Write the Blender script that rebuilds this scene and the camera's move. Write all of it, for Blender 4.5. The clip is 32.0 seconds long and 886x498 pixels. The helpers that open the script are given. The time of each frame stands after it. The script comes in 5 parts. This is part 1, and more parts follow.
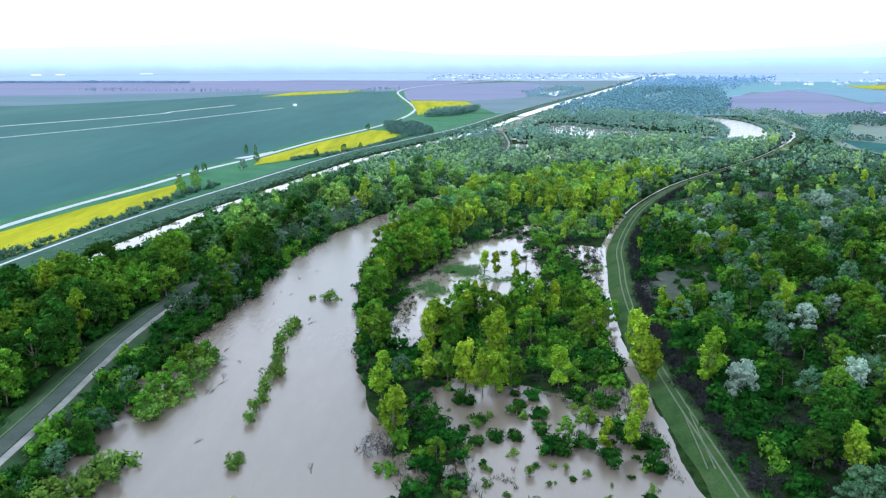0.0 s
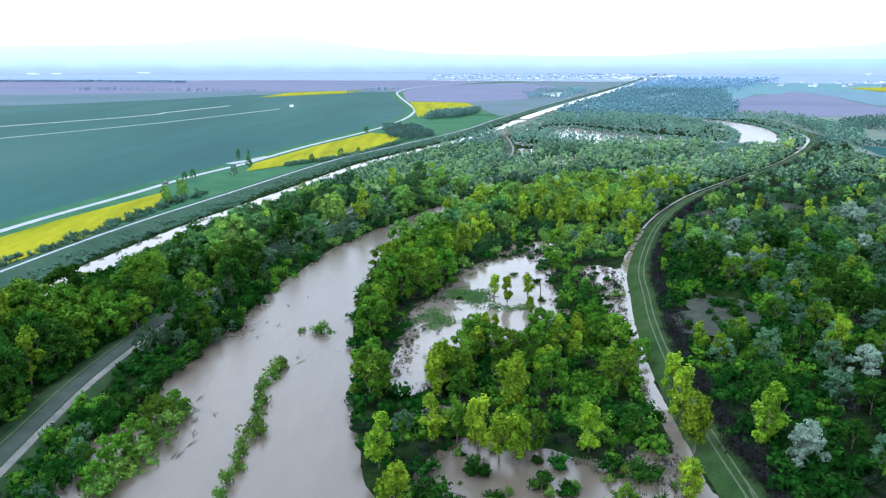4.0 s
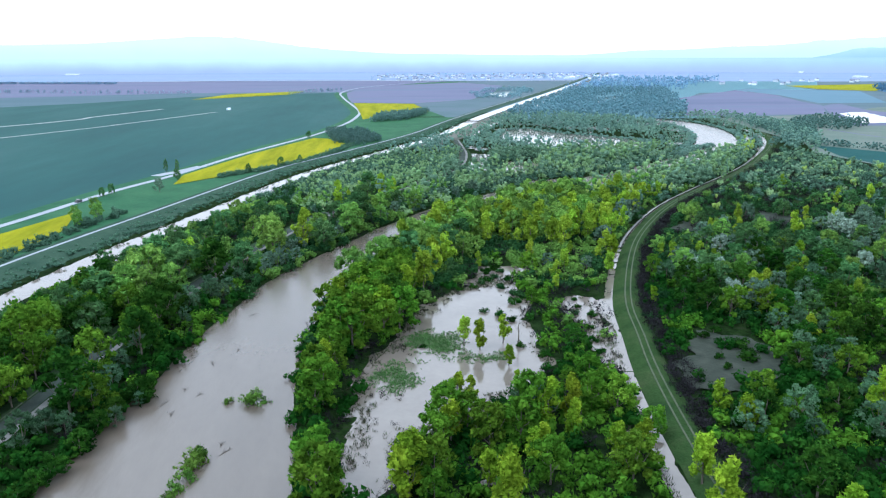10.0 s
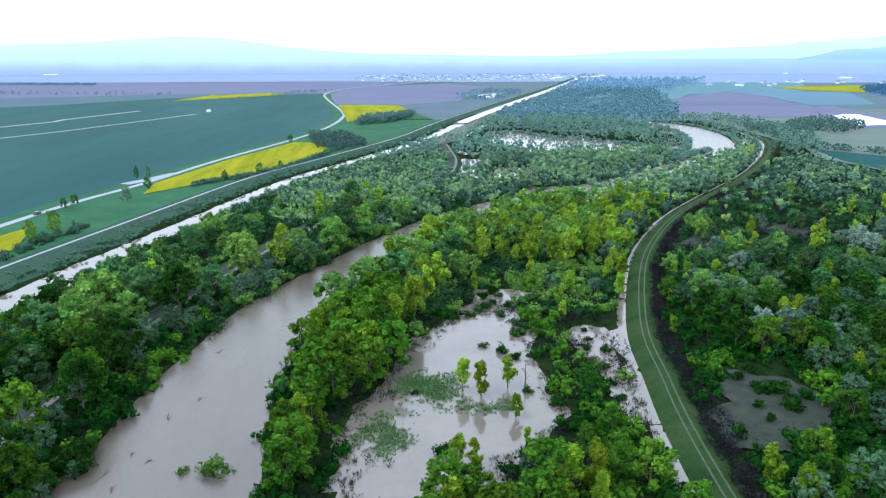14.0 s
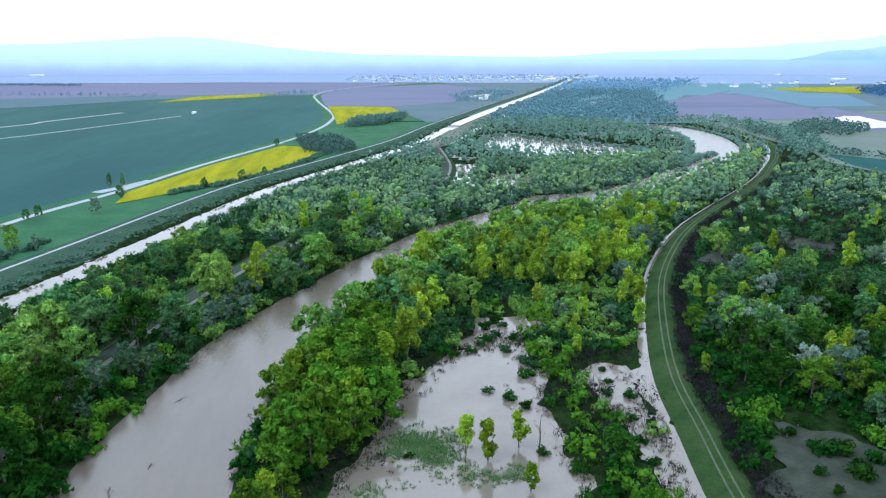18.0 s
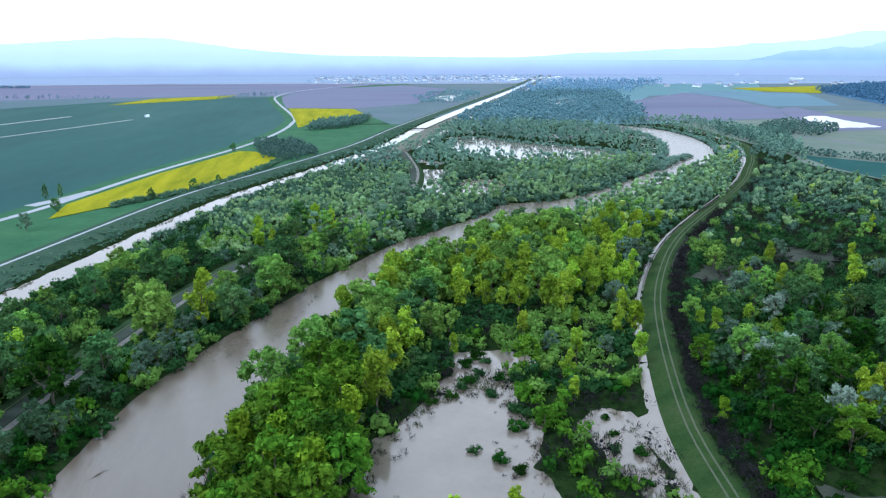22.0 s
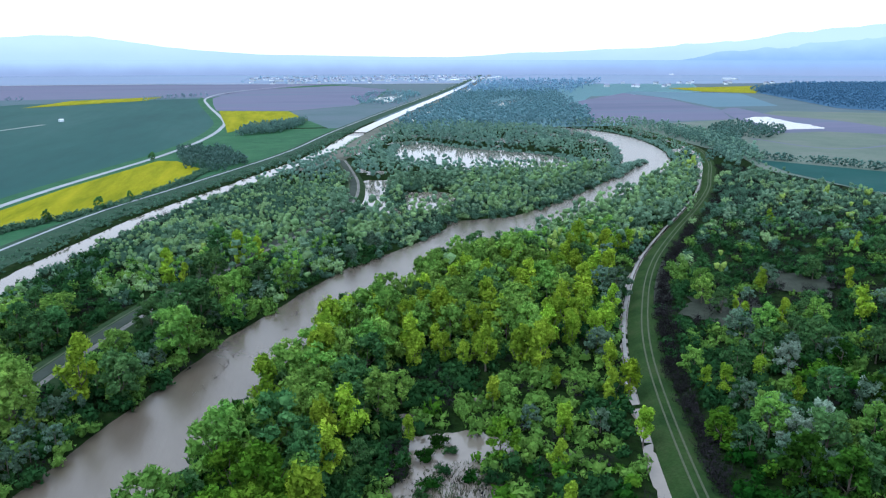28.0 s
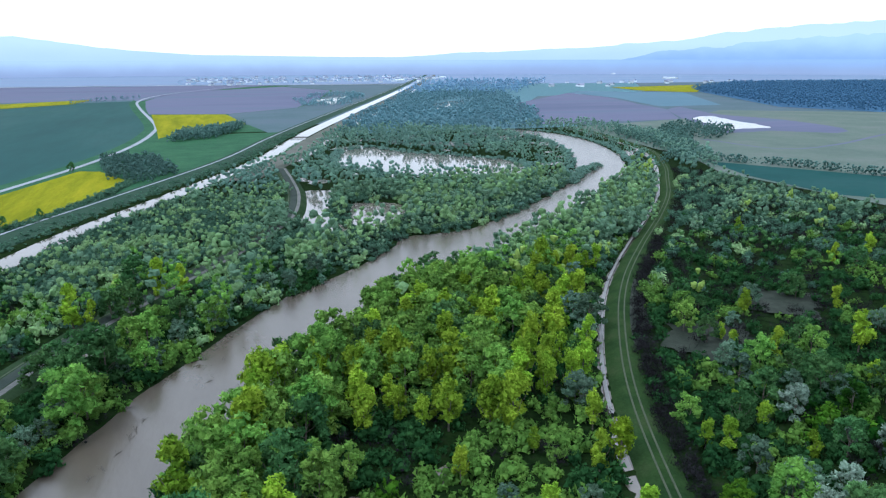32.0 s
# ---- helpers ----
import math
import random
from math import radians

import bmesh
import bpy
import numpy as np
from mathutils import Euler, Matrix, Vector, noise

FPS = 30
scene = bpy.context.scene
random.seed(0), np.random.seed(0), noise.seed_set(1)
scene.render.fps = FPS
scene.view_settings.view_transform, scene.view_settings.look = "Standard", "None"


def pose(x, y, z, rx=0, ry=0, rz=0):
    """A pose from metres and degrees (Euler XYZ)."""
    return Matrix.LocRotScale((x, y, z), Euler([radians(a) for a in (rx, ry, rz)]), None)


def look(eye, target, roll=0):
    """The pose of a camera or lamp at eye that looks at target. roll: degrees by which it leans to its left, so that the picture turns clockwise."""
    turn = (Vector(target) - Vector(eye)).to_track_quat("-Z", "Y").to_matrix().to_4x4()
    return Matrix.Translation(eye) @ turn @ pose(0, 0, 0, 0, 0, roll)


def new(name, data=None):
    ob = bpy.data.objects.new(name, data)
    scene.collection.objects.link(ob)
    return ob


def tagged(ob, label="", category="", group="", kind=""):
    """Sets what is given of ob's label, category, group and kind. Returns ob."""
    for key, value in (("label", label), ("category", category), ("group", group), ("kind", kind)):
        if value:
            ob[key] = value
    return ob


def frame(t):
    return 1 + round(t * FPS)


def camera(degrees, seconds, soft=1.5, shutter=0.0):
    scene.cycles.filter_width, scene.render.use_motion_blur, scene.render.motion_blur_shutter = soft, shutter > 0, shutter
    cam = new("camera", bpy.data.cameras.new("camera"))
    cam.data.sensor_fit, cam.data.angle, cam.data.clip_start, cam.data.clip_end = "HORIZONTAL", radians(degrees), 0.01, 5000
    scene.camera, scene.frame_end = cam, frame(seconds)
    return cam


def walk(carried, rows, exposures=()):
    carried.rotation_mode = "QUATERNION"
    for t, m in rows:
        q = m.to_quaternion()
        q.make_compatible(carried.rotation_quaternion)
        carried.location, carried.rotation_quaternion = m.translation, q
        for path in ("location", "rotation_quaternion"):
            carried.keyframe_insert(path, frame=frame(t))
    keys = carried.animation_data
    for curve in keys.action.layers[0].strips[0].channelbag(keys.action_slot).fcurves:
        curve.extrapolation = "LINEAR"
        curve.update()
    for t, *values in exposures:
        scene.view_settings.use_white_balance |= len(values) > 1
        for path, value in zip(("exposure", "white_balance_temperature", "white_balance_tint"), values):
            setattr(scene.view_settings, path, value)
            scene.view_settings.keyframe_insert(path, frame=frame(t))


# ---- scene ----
cam = camera(64.05, 32.0, 1.2)
# seconds, place in metres, heading to the left, pitch and roll in degrees
PATH = [
    (0, 0.00, 0.00, 75.00, -0.001, -15.023, -0.170),
    (0.5, -0.29, 3.36, 75.15, -0.027, -15.030, -0.213),
    (1, -0.59, 6.72, 75.29, -0.068, -15.026, -0.133),
    (1.5, -0.88, 10.07, 75.43, -0.080, -15.033, -0.078),
    (2, -1.18, 13.43, 75.55, -0.112, -15.037, -0.046),
    (2.5, -1.45, 16.78, 75.67, -0.124, -15.038, -0.045),
    (3, -1.71, 20.11, 75.76, -0.143, -15.018, 0.023),
    (3.5, -1.96, 23.43, 75.81, -0.141, -15.039, 0.024),
    (5.5, -2.91, 36.70, 75.97, -0.078, -15.014, 0.093),
    (6, -3.13, 39.99, 76.02, -0.054, -15.011, 0.095),
    (6.5, -3.36, 43.27, 76.07, -0.027, -15.018, 0.087),
    (7, -3.60, 46.55, 76.10, -0.025, -14.993, 0.065),
    (7.5, -3.82, 49.83, 76.12, -0.065, -14.990, 0.069),
    (8, -4.05, 53.14, 76.11, -0.774, -15.013, 0.089),
    (8.5, -4.29, 56.46, 76.11, -2.505, -15.047, -0.054),
    (9, -4.53, 59.78, 76.11, -2.962, -15.048, -0.122),
    (9.5, -4.74, 63.11, 76.12, -3.350, -15.040, -0.034),
    (10, -4.97, 66.45, 76.13, -4.535, -15.077, -0.144),
    (10.5, -5.14, 69.80, 76.16, -4.922, -15.074, -0.143),
    (11, -5.26, 73.18, 76.20, -5.185, -15.070, -0.198),
    (11.5, -5.30, 76.55, 76.24, -5.376, -15.066, -0.114),
    (12, -5.31, 79.92, 76.26, -5.484, -15.061, -0.117),
    (12.5, -5.26, 83.31, 76.28, -5.573, -15.044, -0.076),
    (13, -5.17, 86.73, 76.28, -5.620, -15.039, -0.069),
    (13.5, -5.05, 90.22, 76.23, -5.674, -15.036, -0.071),
    (15.5, -4.38, 104.39, 75.94, -5.809, -15.012, -0.029),
    (16, -4.16, 107.89, 75.88, -5.778, -14.982, 0.014),
    (16.5, -3.92, 111.34, 75.82, -5.772, -14.990, 0.027),
    (17, -3.72, 114.76, 75.79, -5.765, -14.966, 0.018),
    (17.5, -3.56, 118.14, 75.77, -5.776, -14.968, 0.038),
    (18, -3.47, 121.51, 75.75, -6.398, -14.980, -0.007),
    (18.5, -3.43, 124.91, 75.70, -6.773, -14.980, -0.028),
    (19, -3.39, 128.31, 75.61, -6.968, -14.962, -0.068),
    (19.5, -3.28, 131.76, 75.51, -7.108, -14.975, -0.003),
    (20, -3.12, 135.23, 75.41, -7.266, -14.949, -0.018),
    (20.5, -2.93, 138.74, 75.29, -7.719, -14.941, -0.029),
    (21, -2.72, 142.26, 75.18, -8.347, -14.948, -0.053),
    (21.5, -2.46, 145.80, 75.12, -8.869, -14.926, -0.094),
    (22, -2.17, 149.31, 75.08, -9.272, -14.910, -0.103),
    (22.5, -1.88, 152.80, 75.06, -9.879, -14.907, -0.115),
    (23, -1.58, 156.26, 75.07, -10.516, -14.930, -0.085),
    (23.5, -1.28, 159.72, 75.14, -11.217, -14.935, -0.041),
    (24, -0.96, 163.22, 75.25, -12.132, -14.951, -0.056),
    (24.5, -0.59, 166.75, 75.39, -12.725, -14.968, -0.082),
    (25, -0.16, 170.28, 75.51, -13.138, -14.954, -0.103),
    (25.5, 0.36, 173.80, 75.59, -13.332, -14.961, -0.045),
    (27.5, 2.81, 187.89, 75.80, -13.752, -14.923, 0.005),
    (28, 3.49, 191.42, 75.83, -14.103, -14.944, -0.003),
    (28.5, 4.23, 194.96, 75.87, -15.011, -14.947, -0.078),
    (29, 5.02, 198.53, 75.91, -16.320, -14.996, -0.143),
    (29.5, 5.84, 202.10, 75.97, -16.960, -14.992, -0.226),
    (30, 6.69, 205.69, 76.06, -17.331, -15.008, -0.163),
    (30.5, 7.54, 209.29, 76.13, -17.744, -15.011, -0.184),
    (31, 8.36, 212.92, 76.19, -18.002, -14.990, -0.211),
    (31.5, 9.17, 216.55, 76.22, -18.267, -14.977, -0.178),
    (32, 9.98, 220.15, 76.22, -18.462, -14.955, -0.160),
]


def aim(x, y, z, yaw, pitch, roll):
    turn = Matrix.Rotation(radians(yaw), 4, "Z") @ Matrix.Rotation(radians(90 + pitch), 4, "X") @ Matrix.Rotation(radians(roll), 4, "Z")
    return Matrix.Translation((x, y, z)) @ turn


walk(cam, [(t, aim(*p)) for t, *p in PATH], [(0.0, 0.62, 5200, 8), (8.0, 0.44, 5200, 8), (16.0, 0.30, 5200, 8), (24.0, 0.14, 5200, 8), (32.0, -0.06, 5200, 8)])

# ---- light ----
SUN_UP, SUN_TURN = radians(54), radians(-110)
world = bpy.data.worlds.new("sky")
scene.world = world
world.use_nodes = True
wt = world.node_tree
wt.nodes.clear()
w_out = wt.nodes.new("ShaderNodeOutputWorld")
w_bg = wt.nodes.new("ShaderNodeBackground")
w_sky = wt.nodes.new("ShaderNodeTexSky")
w_sky.sky_type, w_sky.sun_disc = "NISHITA", False
w_sky.sun_elevation, w_sky.sun_rotation = SUN_UP, SUN_TURN
w_sky.air_density, w_sky.dust_density, w_sky.ozone_density = 1.0, 3.0, 1.0
w_mix = wt.nodes.new("ShaderNodeMix")          # bright thin overcast over the blue
w_mix.data_type = "RGBA"
w_mix.inputs["Factor"].default_value = 0.8
w_mix.inputs["B"].default_value = (17.6, 17.2, 16.4, 1)
wt.links.new(w_sky.outputs[0], w_mix.inputs["A"])
wt.links.new(w_mix.outputs["Result"], w_bg.inputs["Color"])
w_bg.inputs["Strength"].default_value = 0.095
wt.links.new(w_bg.outputs[0], w_out.inputs["Surface"])
sun_data = bpy.data.lights.new("sun", "SUN")
sun_data.energy, sun_data.angle, sun_data.color = 1.5, radians(24), (1.0, 0.96, 0.88)
sun = new("sun", sun_data)
sun_dir = Vector((math.sin(SUN_TURN) * math.cos(SUN_UP), math.cos(SUN_TURN) * math.cos(SUN_UP), math.sin(SUN_UP)))
sun.matrix_world = look(sun_dir * 400, (0, 0, 0))


# ---- materials ----
def material(name, colours, scale=1.0, rough=0.9, bump=0.0, bump_scale=None, spec=0.3, island=0.0, per_object=0.0, fine=0.0, stretch=None):
    """Noise between a few colours at one scale, a finer grain over it, and a bump; island and per_object vary the lightness from piece to piece."""
    m = bpy.data.materials.new(name)
    m.use_nodes = True
    nt = m.node_tree
    b = nt.nodes["Principled BSDF"]
    geo = nt.nodes.new("ShaderNodeNewGeometry")
    pos = geo.outputs["Position"]
    if stretch:
        mp = nt.nodes.new("ShaderNodeMapping")
        mp.inputs["Rotation"].default_value = (0, 0, stretch[0])
        mp.inputs["Scale"].default_value = (stretch[1], stretch[2], 1)
        nt.links.new(pos, mp.inputs["Vector"])
        pos = mp.outputs["Vector"]
    n = nt.nodes.new("ShaderNodeTexNoise")
    n.inputs["Scale"].default_value, n.inputs["Detail"].default_value, n.inputs["Roughness"].default_value = scale, 6, 0.62
    nt.links.new(pos, n.inputs["Vector"])
    r = nt.nodes.new("ShaderNodeValToRGB")
    els = r.color_ramp.elements
    lo, hi = 0.33, 0.67
    els[0].position, els[0].color = lo, (*colours[0], 1)
    els[1].position, els[1].color = hi, (*colours[-1], 1)
    for k, c in enumerate(colours[1:-1]):
        els.new(lo + (hi - lo) * (k + 1) / (len(colours) - 1)).color = (*c, 1)
    nt.links.new(n.outputs["Fac"], r.inputs["Fac"])
    col = r.outputs["Color"]

    def lighten(col, fac, amount, hue=0.0):
        mr = nt.nodes.new("ShaderNodeMapRange")
        mr.inputs["To Min"].default_value, mr.inputs["To Max"].default_value = 1 - amount, 1 + amount
        nt.links.new(fac, mr.inputs["Value"])
        hs = nt.nodes.new("ShaderNodeHueSaturation")
        nt.links.new(mr.outputs["Result"], hs.inputs["Value"])
        if hue:
            turn = nt.nodes.new("ShaderNodeMapRange")
            turn.inputs["To Min"].default_value, turn.inputs["To Max"].default_value = 0.5 - hue, 0.5 + hue
            spin = nt.nodes.new("ShaderNodeMath")
            spin.operation = "FRACT"
            wide = nt.nodes.new("ShaderNodeMath")
            wide.operation, wide.inputs[1].default_value = "MULTIPLY", 7.3
            nt.links.new(fac, wide.inputs[0])
            nt.links.new(wide.outputs[0], spin.inputs[0])
            nt.links.new(spin.outputs[0], turn.inputs["Value"])
            nt.links.new(turn.outputs["Result"], hs.inputs["Hue"])
        nt.links.new(col, hs.inputs["Color"])
        return hs.outputs["Color"]

    if fine:
        n2 = nt.nodes.new("ShaderNodeTexNoise")
        n2.inputs["Scale"].default_value, n2.inputs["Detail"].default_value = scale * 14, 3
        nt.links.new(pos, n2.inputs["Vector"])
        col = lighten(col, n2.outputs["Fac"], fine)
    if island:
        col = lighten(col, geo.outputs["Random Per Island"], island)
    if per_object:
        col = lighten(col, nt.nodes.new("ShaderNodeObjectInfo").outputs["Random"], per_object, 0.012)
    nt.links.new(col, b.inputs["Base Color"])
    b.inputs["Roughness"].default_value = rough
    b.inputs["Specular IOR Level"].default_value = spec
    if bump:
        n3 = nt.nodes.new("ShaderNodeTexNoise")
        n3.inputs["Scale"].default_value, n3.inputs["Detail"].default_value = bump_scale or scale * 6, 4
        nt.links.new(pos, n3.inputs["Vector"])
        bp = nt.nodes.new("ShaderNodeBump")
        bp.inputs["Strength"].default_value, bp.inputs["Distance"].default_value = bump, 0.3
        nt.links.new(n3.outputs["Fac"], bp.inputs["Height"])
        nt.links.new(bp.outputs["Normal"], b.inputs["Normal"])
    return m


# damp soil taken nearly to black, with shade between trees in its colour
M_GROUND = material("damp_soil_with_shade", [(0.004, 0.009, 0.003), (0.008, 0.018, 0.005), (0.013, 0.028, 0.007), (0.018, 0.025, 0.012)], 0.35, 0.95, 0.9, 1.6, fine=0.5, spec=0.02)
M_WATER = material("muddy_water", [(0.078, 0.064, 0.050), (0.092, 0.076, 0.060), (0.106, 0.088, 0.070)], 0.035, 0.26, 0.25, 0.6, spec=1.0, stretch=(0.25, 1.0, 0.35), fine=0.06)
M_LEVEE = material("levee_grass", [(0.016, 0.036, 0.012), (0.026, 0.052, 0.016), (0.036, 0.056, 0.022)], 0.12, 0.95, 0.5, 2.0, fine=0.35, spec=0.03)
M_TRACK = material("worn_wheel_track", [(0.044, 0.06, 0.034), (0.072, 0.085, 0.052)], 0.4, 0.95, 0.3, 3.0, fine=0.25)
M_BANK = material("pale_flood_strip", [(0.15, 0.15, 0.145), (0.23, 0.225, 0.22)], 0.2, 0.4, 0.2, fine=0.15)
M_GRAVEL = material("washed_gravel", [(0.085, 0.088, 0.085), (0.12, 0.12, 0.115), (0.16, 0.158, 0.15)], 0.3, 0.8, 0.3, 3.0, fine=0.25)
M_ROAD = material("pale_asphalt", [(0.24, 0.26, 0.30), (0.31, 0.33, 0.37)], 0.05, 0.8, 0.1, fine=0.1)
M_DIKEROAD = material("grey_gravel_road", [(0.034, 0.046, 0.040), (0.05, 0.062, 0.054)], 0.2, 0.9, 0.3, fine=0.25, spec=0.05)
M_DIKE = material("dike_grass", [(0.016, 0.036, 0.014), (0.027, 0.05, 0.022), (0.036, 0.058, 0.03)], 0.1, 0.95, 0.4, 1.5, fine=0.3, spec=0.03)
M_RAPE = material("yellow_rapeseed", [(0.150, 0.165, 0.004), (0.215, 0.220, 0.005), (0.275, 0.265, 0.007)], 0.05, 0.9, 0.5, 1.5, fine=0.25, stretch=(-0.35, 1.6, 0.25), spec=0.03)
M_WHEAT = material("young_wheat", [(0.012, 0.053, 0.053), (0.018, 0.069, 0.064), (0.032, 0.082, 0.077)], 0.004, 0.9, 0.3, 0.8, fine=0.12, stretch=(-0.35, 2.0, 0.4), spec=0.15)
M_MEADOW = material("meadow_grass", [(0.020, 0.076, 0.036), (0.030, 0.096, 0.044), (0.040, 0.110, 0.050)], 0.04, 0.9, 0.4, 1.2, fine=0.2, spec=0.1)
# soil colour shifted to violet: distance haze is in the base colour
M_PLOUGH = material("haze_violet_soil", [(0.098, 0.112, 0.172), (0.128, 0.13, 0.198), (0.108, 0.135, 0.188)], 0.003, 0.95, 0.2, 0.3, fine=0.06, spec=0.1, stretch=(0.1, 0.4, 2.2))
# these two hold the blue of distance haze in their base colours
M_BLUEFIELD = material("haze_blue_crop", [(0.075, 0.145, 0.195), (0.09, 0.162, 0.21)], 0.005, 0.95, 0.2, 0.3, fine=0.06)
M_FARPLAIN = material("haze_blue_plain", [(0.150, 0.220, 0.33), (0.185, 0.230, 0.34), (0.160, 0.250, 0.35)], 0.003, 0.95, stretch=(0.1, 0.2, 2.2))
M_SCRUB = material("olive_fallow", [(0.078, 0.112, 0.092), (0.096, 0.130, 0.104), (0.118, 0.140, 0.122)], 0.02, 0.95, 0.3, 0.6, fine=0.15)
# crop greyed and blued, with the haze over it put into the colour
M_GREYCROP = material("haze_grey_crop", [(0.062, 0.105, 0.125), (0.078, 0.118, 0.142), (0.092, 0.128, 0.158)], 0.004, 0.95, 0.2, 0.3, fine=0.08, spec=0.1, stretch=(0.1, 0.4, 2.2))
M_TEAL = material("teal_crop", [(0.008, 0.050, 0.048), (0.012, 0.062, 0.058), (0.02, 0.07, 0.066)], 0.01, 0.9, 0.2, 0.5, fine=0.1, spec=0.1)
M_TOWPATH = material("dry_levee_grass", [(0.09, 0.10, 0.085), (0.12, 0.125, 0.105), (0.14, 0.14, 0.125)], 0.05, 0.95, 0.3, 0.8, fine=0.2, spec=0.05)
M_MUD = material("olive_mud", [(0.020, 0.028, 0.020), (0.031, 0.039, 0.029), (0.044, 0.051, 0.04)], 0.25, 0.75, 0.4, 1.2, fine=0.25, spec=0.1)
M_BANKGRASS = material("canal_bank_grass", [(0.026, 0.056, 0.038), (0.042, 0.076, 0.05)], 0.1, 0.95, 0.4, 1.0, fine=0.25, spec=0.05)
M_BARK = material("grey_brown_bark", [(0.09, 0.075, 0.06), (0.17, 0.15, 0.125)], 1.2, 0.9, 0.4, 5.0)
M_DRIFT = material("wet_dead_wood", [(0.05, 0.042, 0.035), (0.10, 0.085, 0.07)], 1.0, 0.8)
M_WALL = material("house_plaster", [(0.45, 0.52, 0.58), (0.65, 0.70, 0.75)], 0.05, 0.9, per_object=0.25)
# roofs greyed towards blue, so their colour includes the distance haze
M_ROOF = material("haze_grey_roof_tiles", [(0.17, 0.21, 0.30), (0.25, 0.27, 0.35)], 0.05, 0.9, per_object=0.25)
# pasture green pulled towards blue to stand in for haze
M_FARGRASS = material("haze_blue_pasture", [(0.070, 0.110, 0.125), (0.085, 0.124, 0.142), (0.098, 0.124, 0.158)], 0.01, 0.95, 0.2, 0.4, fine=0.1, spec=0.1)


def foliage(name, colours, var=0.3, thin=0.35):
    """Leaves: matt, and letting some light through."""
    m = material(name, colours, 0.22, 0.95, spec=0.02, island=var * 1.1, per_object=var, fine=0.3)
    nt = m.node_tree
    b = nt.nodes["Principled BSDF"]
    tr = nt.nodes.new("ShaderNodeBsdfTranslucent")
    nt.links.new(b.inputs["Base Color"].links[0].from_socket, tr.inputs["Color"])
    mix = nt.nodes.new("ShaderNodeMixShader")
    mix.inputs["Fac"].default_value = thin
    nt.links.new(b.outputs[0], mix.inputs[1])
    nt.links.new(tr.outputs[0], mix.inputs[2])
    nt.links.new(mix.outputs[0], nt.nodes["Material Output"].inputs["Surface"])
    return m


LEAF = {
    "poplar": foliage("poplar_leaves", [(0.096, 0.180, 0.010), (0.168, 0.278, 0.015), (0.258, 0.372, 0.022)]),
    "ash": foliage("ash_leaves", [(0.048, 0.122, 0.010), (0.080, 0.178, 0.014), (0.130, 0.245, 0.020)]),
    "alder": foliage("alder_leaves", [(0.015, 0.052, 0.007), (0.029, 0.086, 0.010), (0.050, 0.128, 0.014)]),
    "willow": foliage("silver_willow_leaves", [(0.055, 0.122, 0.060), (0.078, 0.153, 0.080), (0.106, 0.184, 0.102)]),
    "white": foliage("white_poplar_leaves", [(0.18, 0.26, 0.19), (0.235, 0.32, 0.25), (0.30, 0.38, 0.31)]),
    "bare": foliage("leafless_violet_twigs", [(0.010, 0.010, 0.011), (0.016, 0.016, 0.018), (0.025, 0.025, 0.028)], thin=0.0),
    "sallow": foliage("sallow_leaves", [(0.055, 0.125, 0.020), (0.085, 0.165, 0.026), (0.125, 0.21, 0.036)]),
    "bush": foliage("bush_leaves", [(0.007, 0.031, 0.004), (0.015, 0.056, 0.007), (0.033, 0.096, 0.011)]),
}
# the same kinds again, paler and bluer up the valley: distance haze put into leaf colours
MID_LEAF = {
    "poplar": foliage("poplar_leaves_mid_haze", [(0.158, 0.268, 0.022), (0.245, 0.378, 0.030), (0.350, 0.490, 0.042)], thin=0.4),
    "ash": foliage("ash_leaves_mid_haze", [(0.112, 0.225, 0.045), (0.165, 0.302, 0.058), (0.235, 0.390, 0.075)], thin=0.4),
    "alder": foliage("alder_leaves_mid_haze", [(0.046, 0.116, 0.040), (0.074, 0.164, 0.056), (0.116, 0.224, 0.076)], thin=0.4),
    "willow": foliage("willow_leaves_mid_haze", [(0.090, 0.165, 0.110), (0.128, 0.208, 0.143), (0.166, 0.252, 0.176)], thin=0.4),
    "bush": foliage("bush_leaves_mid_haze", [(0.016, 0.050, 0.017), (0.028, 0.076, 0.024), (0.048, 0.112, 0.034)], thin=0.4),
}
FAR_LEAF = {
    "poplar": foliage("poplar_leaves_far_haze", [(0.279, 0.400, 0.103), (0.367, 0.495, 0.133), (0.456, 0.590, 0.163)], 0.16, 0.5),
    "ash": foliage("ash_leaves_far_haze", [(0.208, 0.340, 0.163), (0.274, 0.425, 0.205), (0.355, 0.512, 0.246)], 0.16, 0.5),
    "alder": foliage("alder_leaves_far_haze", [(0.147, 0.258, 0.170), (0.201, 0.330, 0.215), (0.261, 0.402, 0.260)], 0.16, 0.5),
    "willow": foliage("willow_leaves_far_haze", [(0.186, 0.290, 0.189), (0.235, 0.350, 0.232), (0.289, 0.410, 0.275)], 0.16, 0.5),
    "bush": foliage("bush_leaves_far_haze", [(0.065, 0.130, 0.089), (0.090, 0.174, 0.117), (0.125, 0.224, 0.148)], 0.16, 0.4),
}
# bluest tint for haze, with more translucency to lift the shaded sides
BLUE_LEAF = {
    "ash": foliage("ash_leaves_blue_haze", [(0.205, 0.340, 0.262), (0.255, 0.400, 0.308), (0.310, 0.460, 0.350)], 0.12, 0.55),
    "alder": foliage("alder_leaves_blue_haze", [(0.160, 0.275, 0.235), (0.200, 0.325, 0.270), (0.243, 0.375, 0.305)], 0.12, 0.55),
}
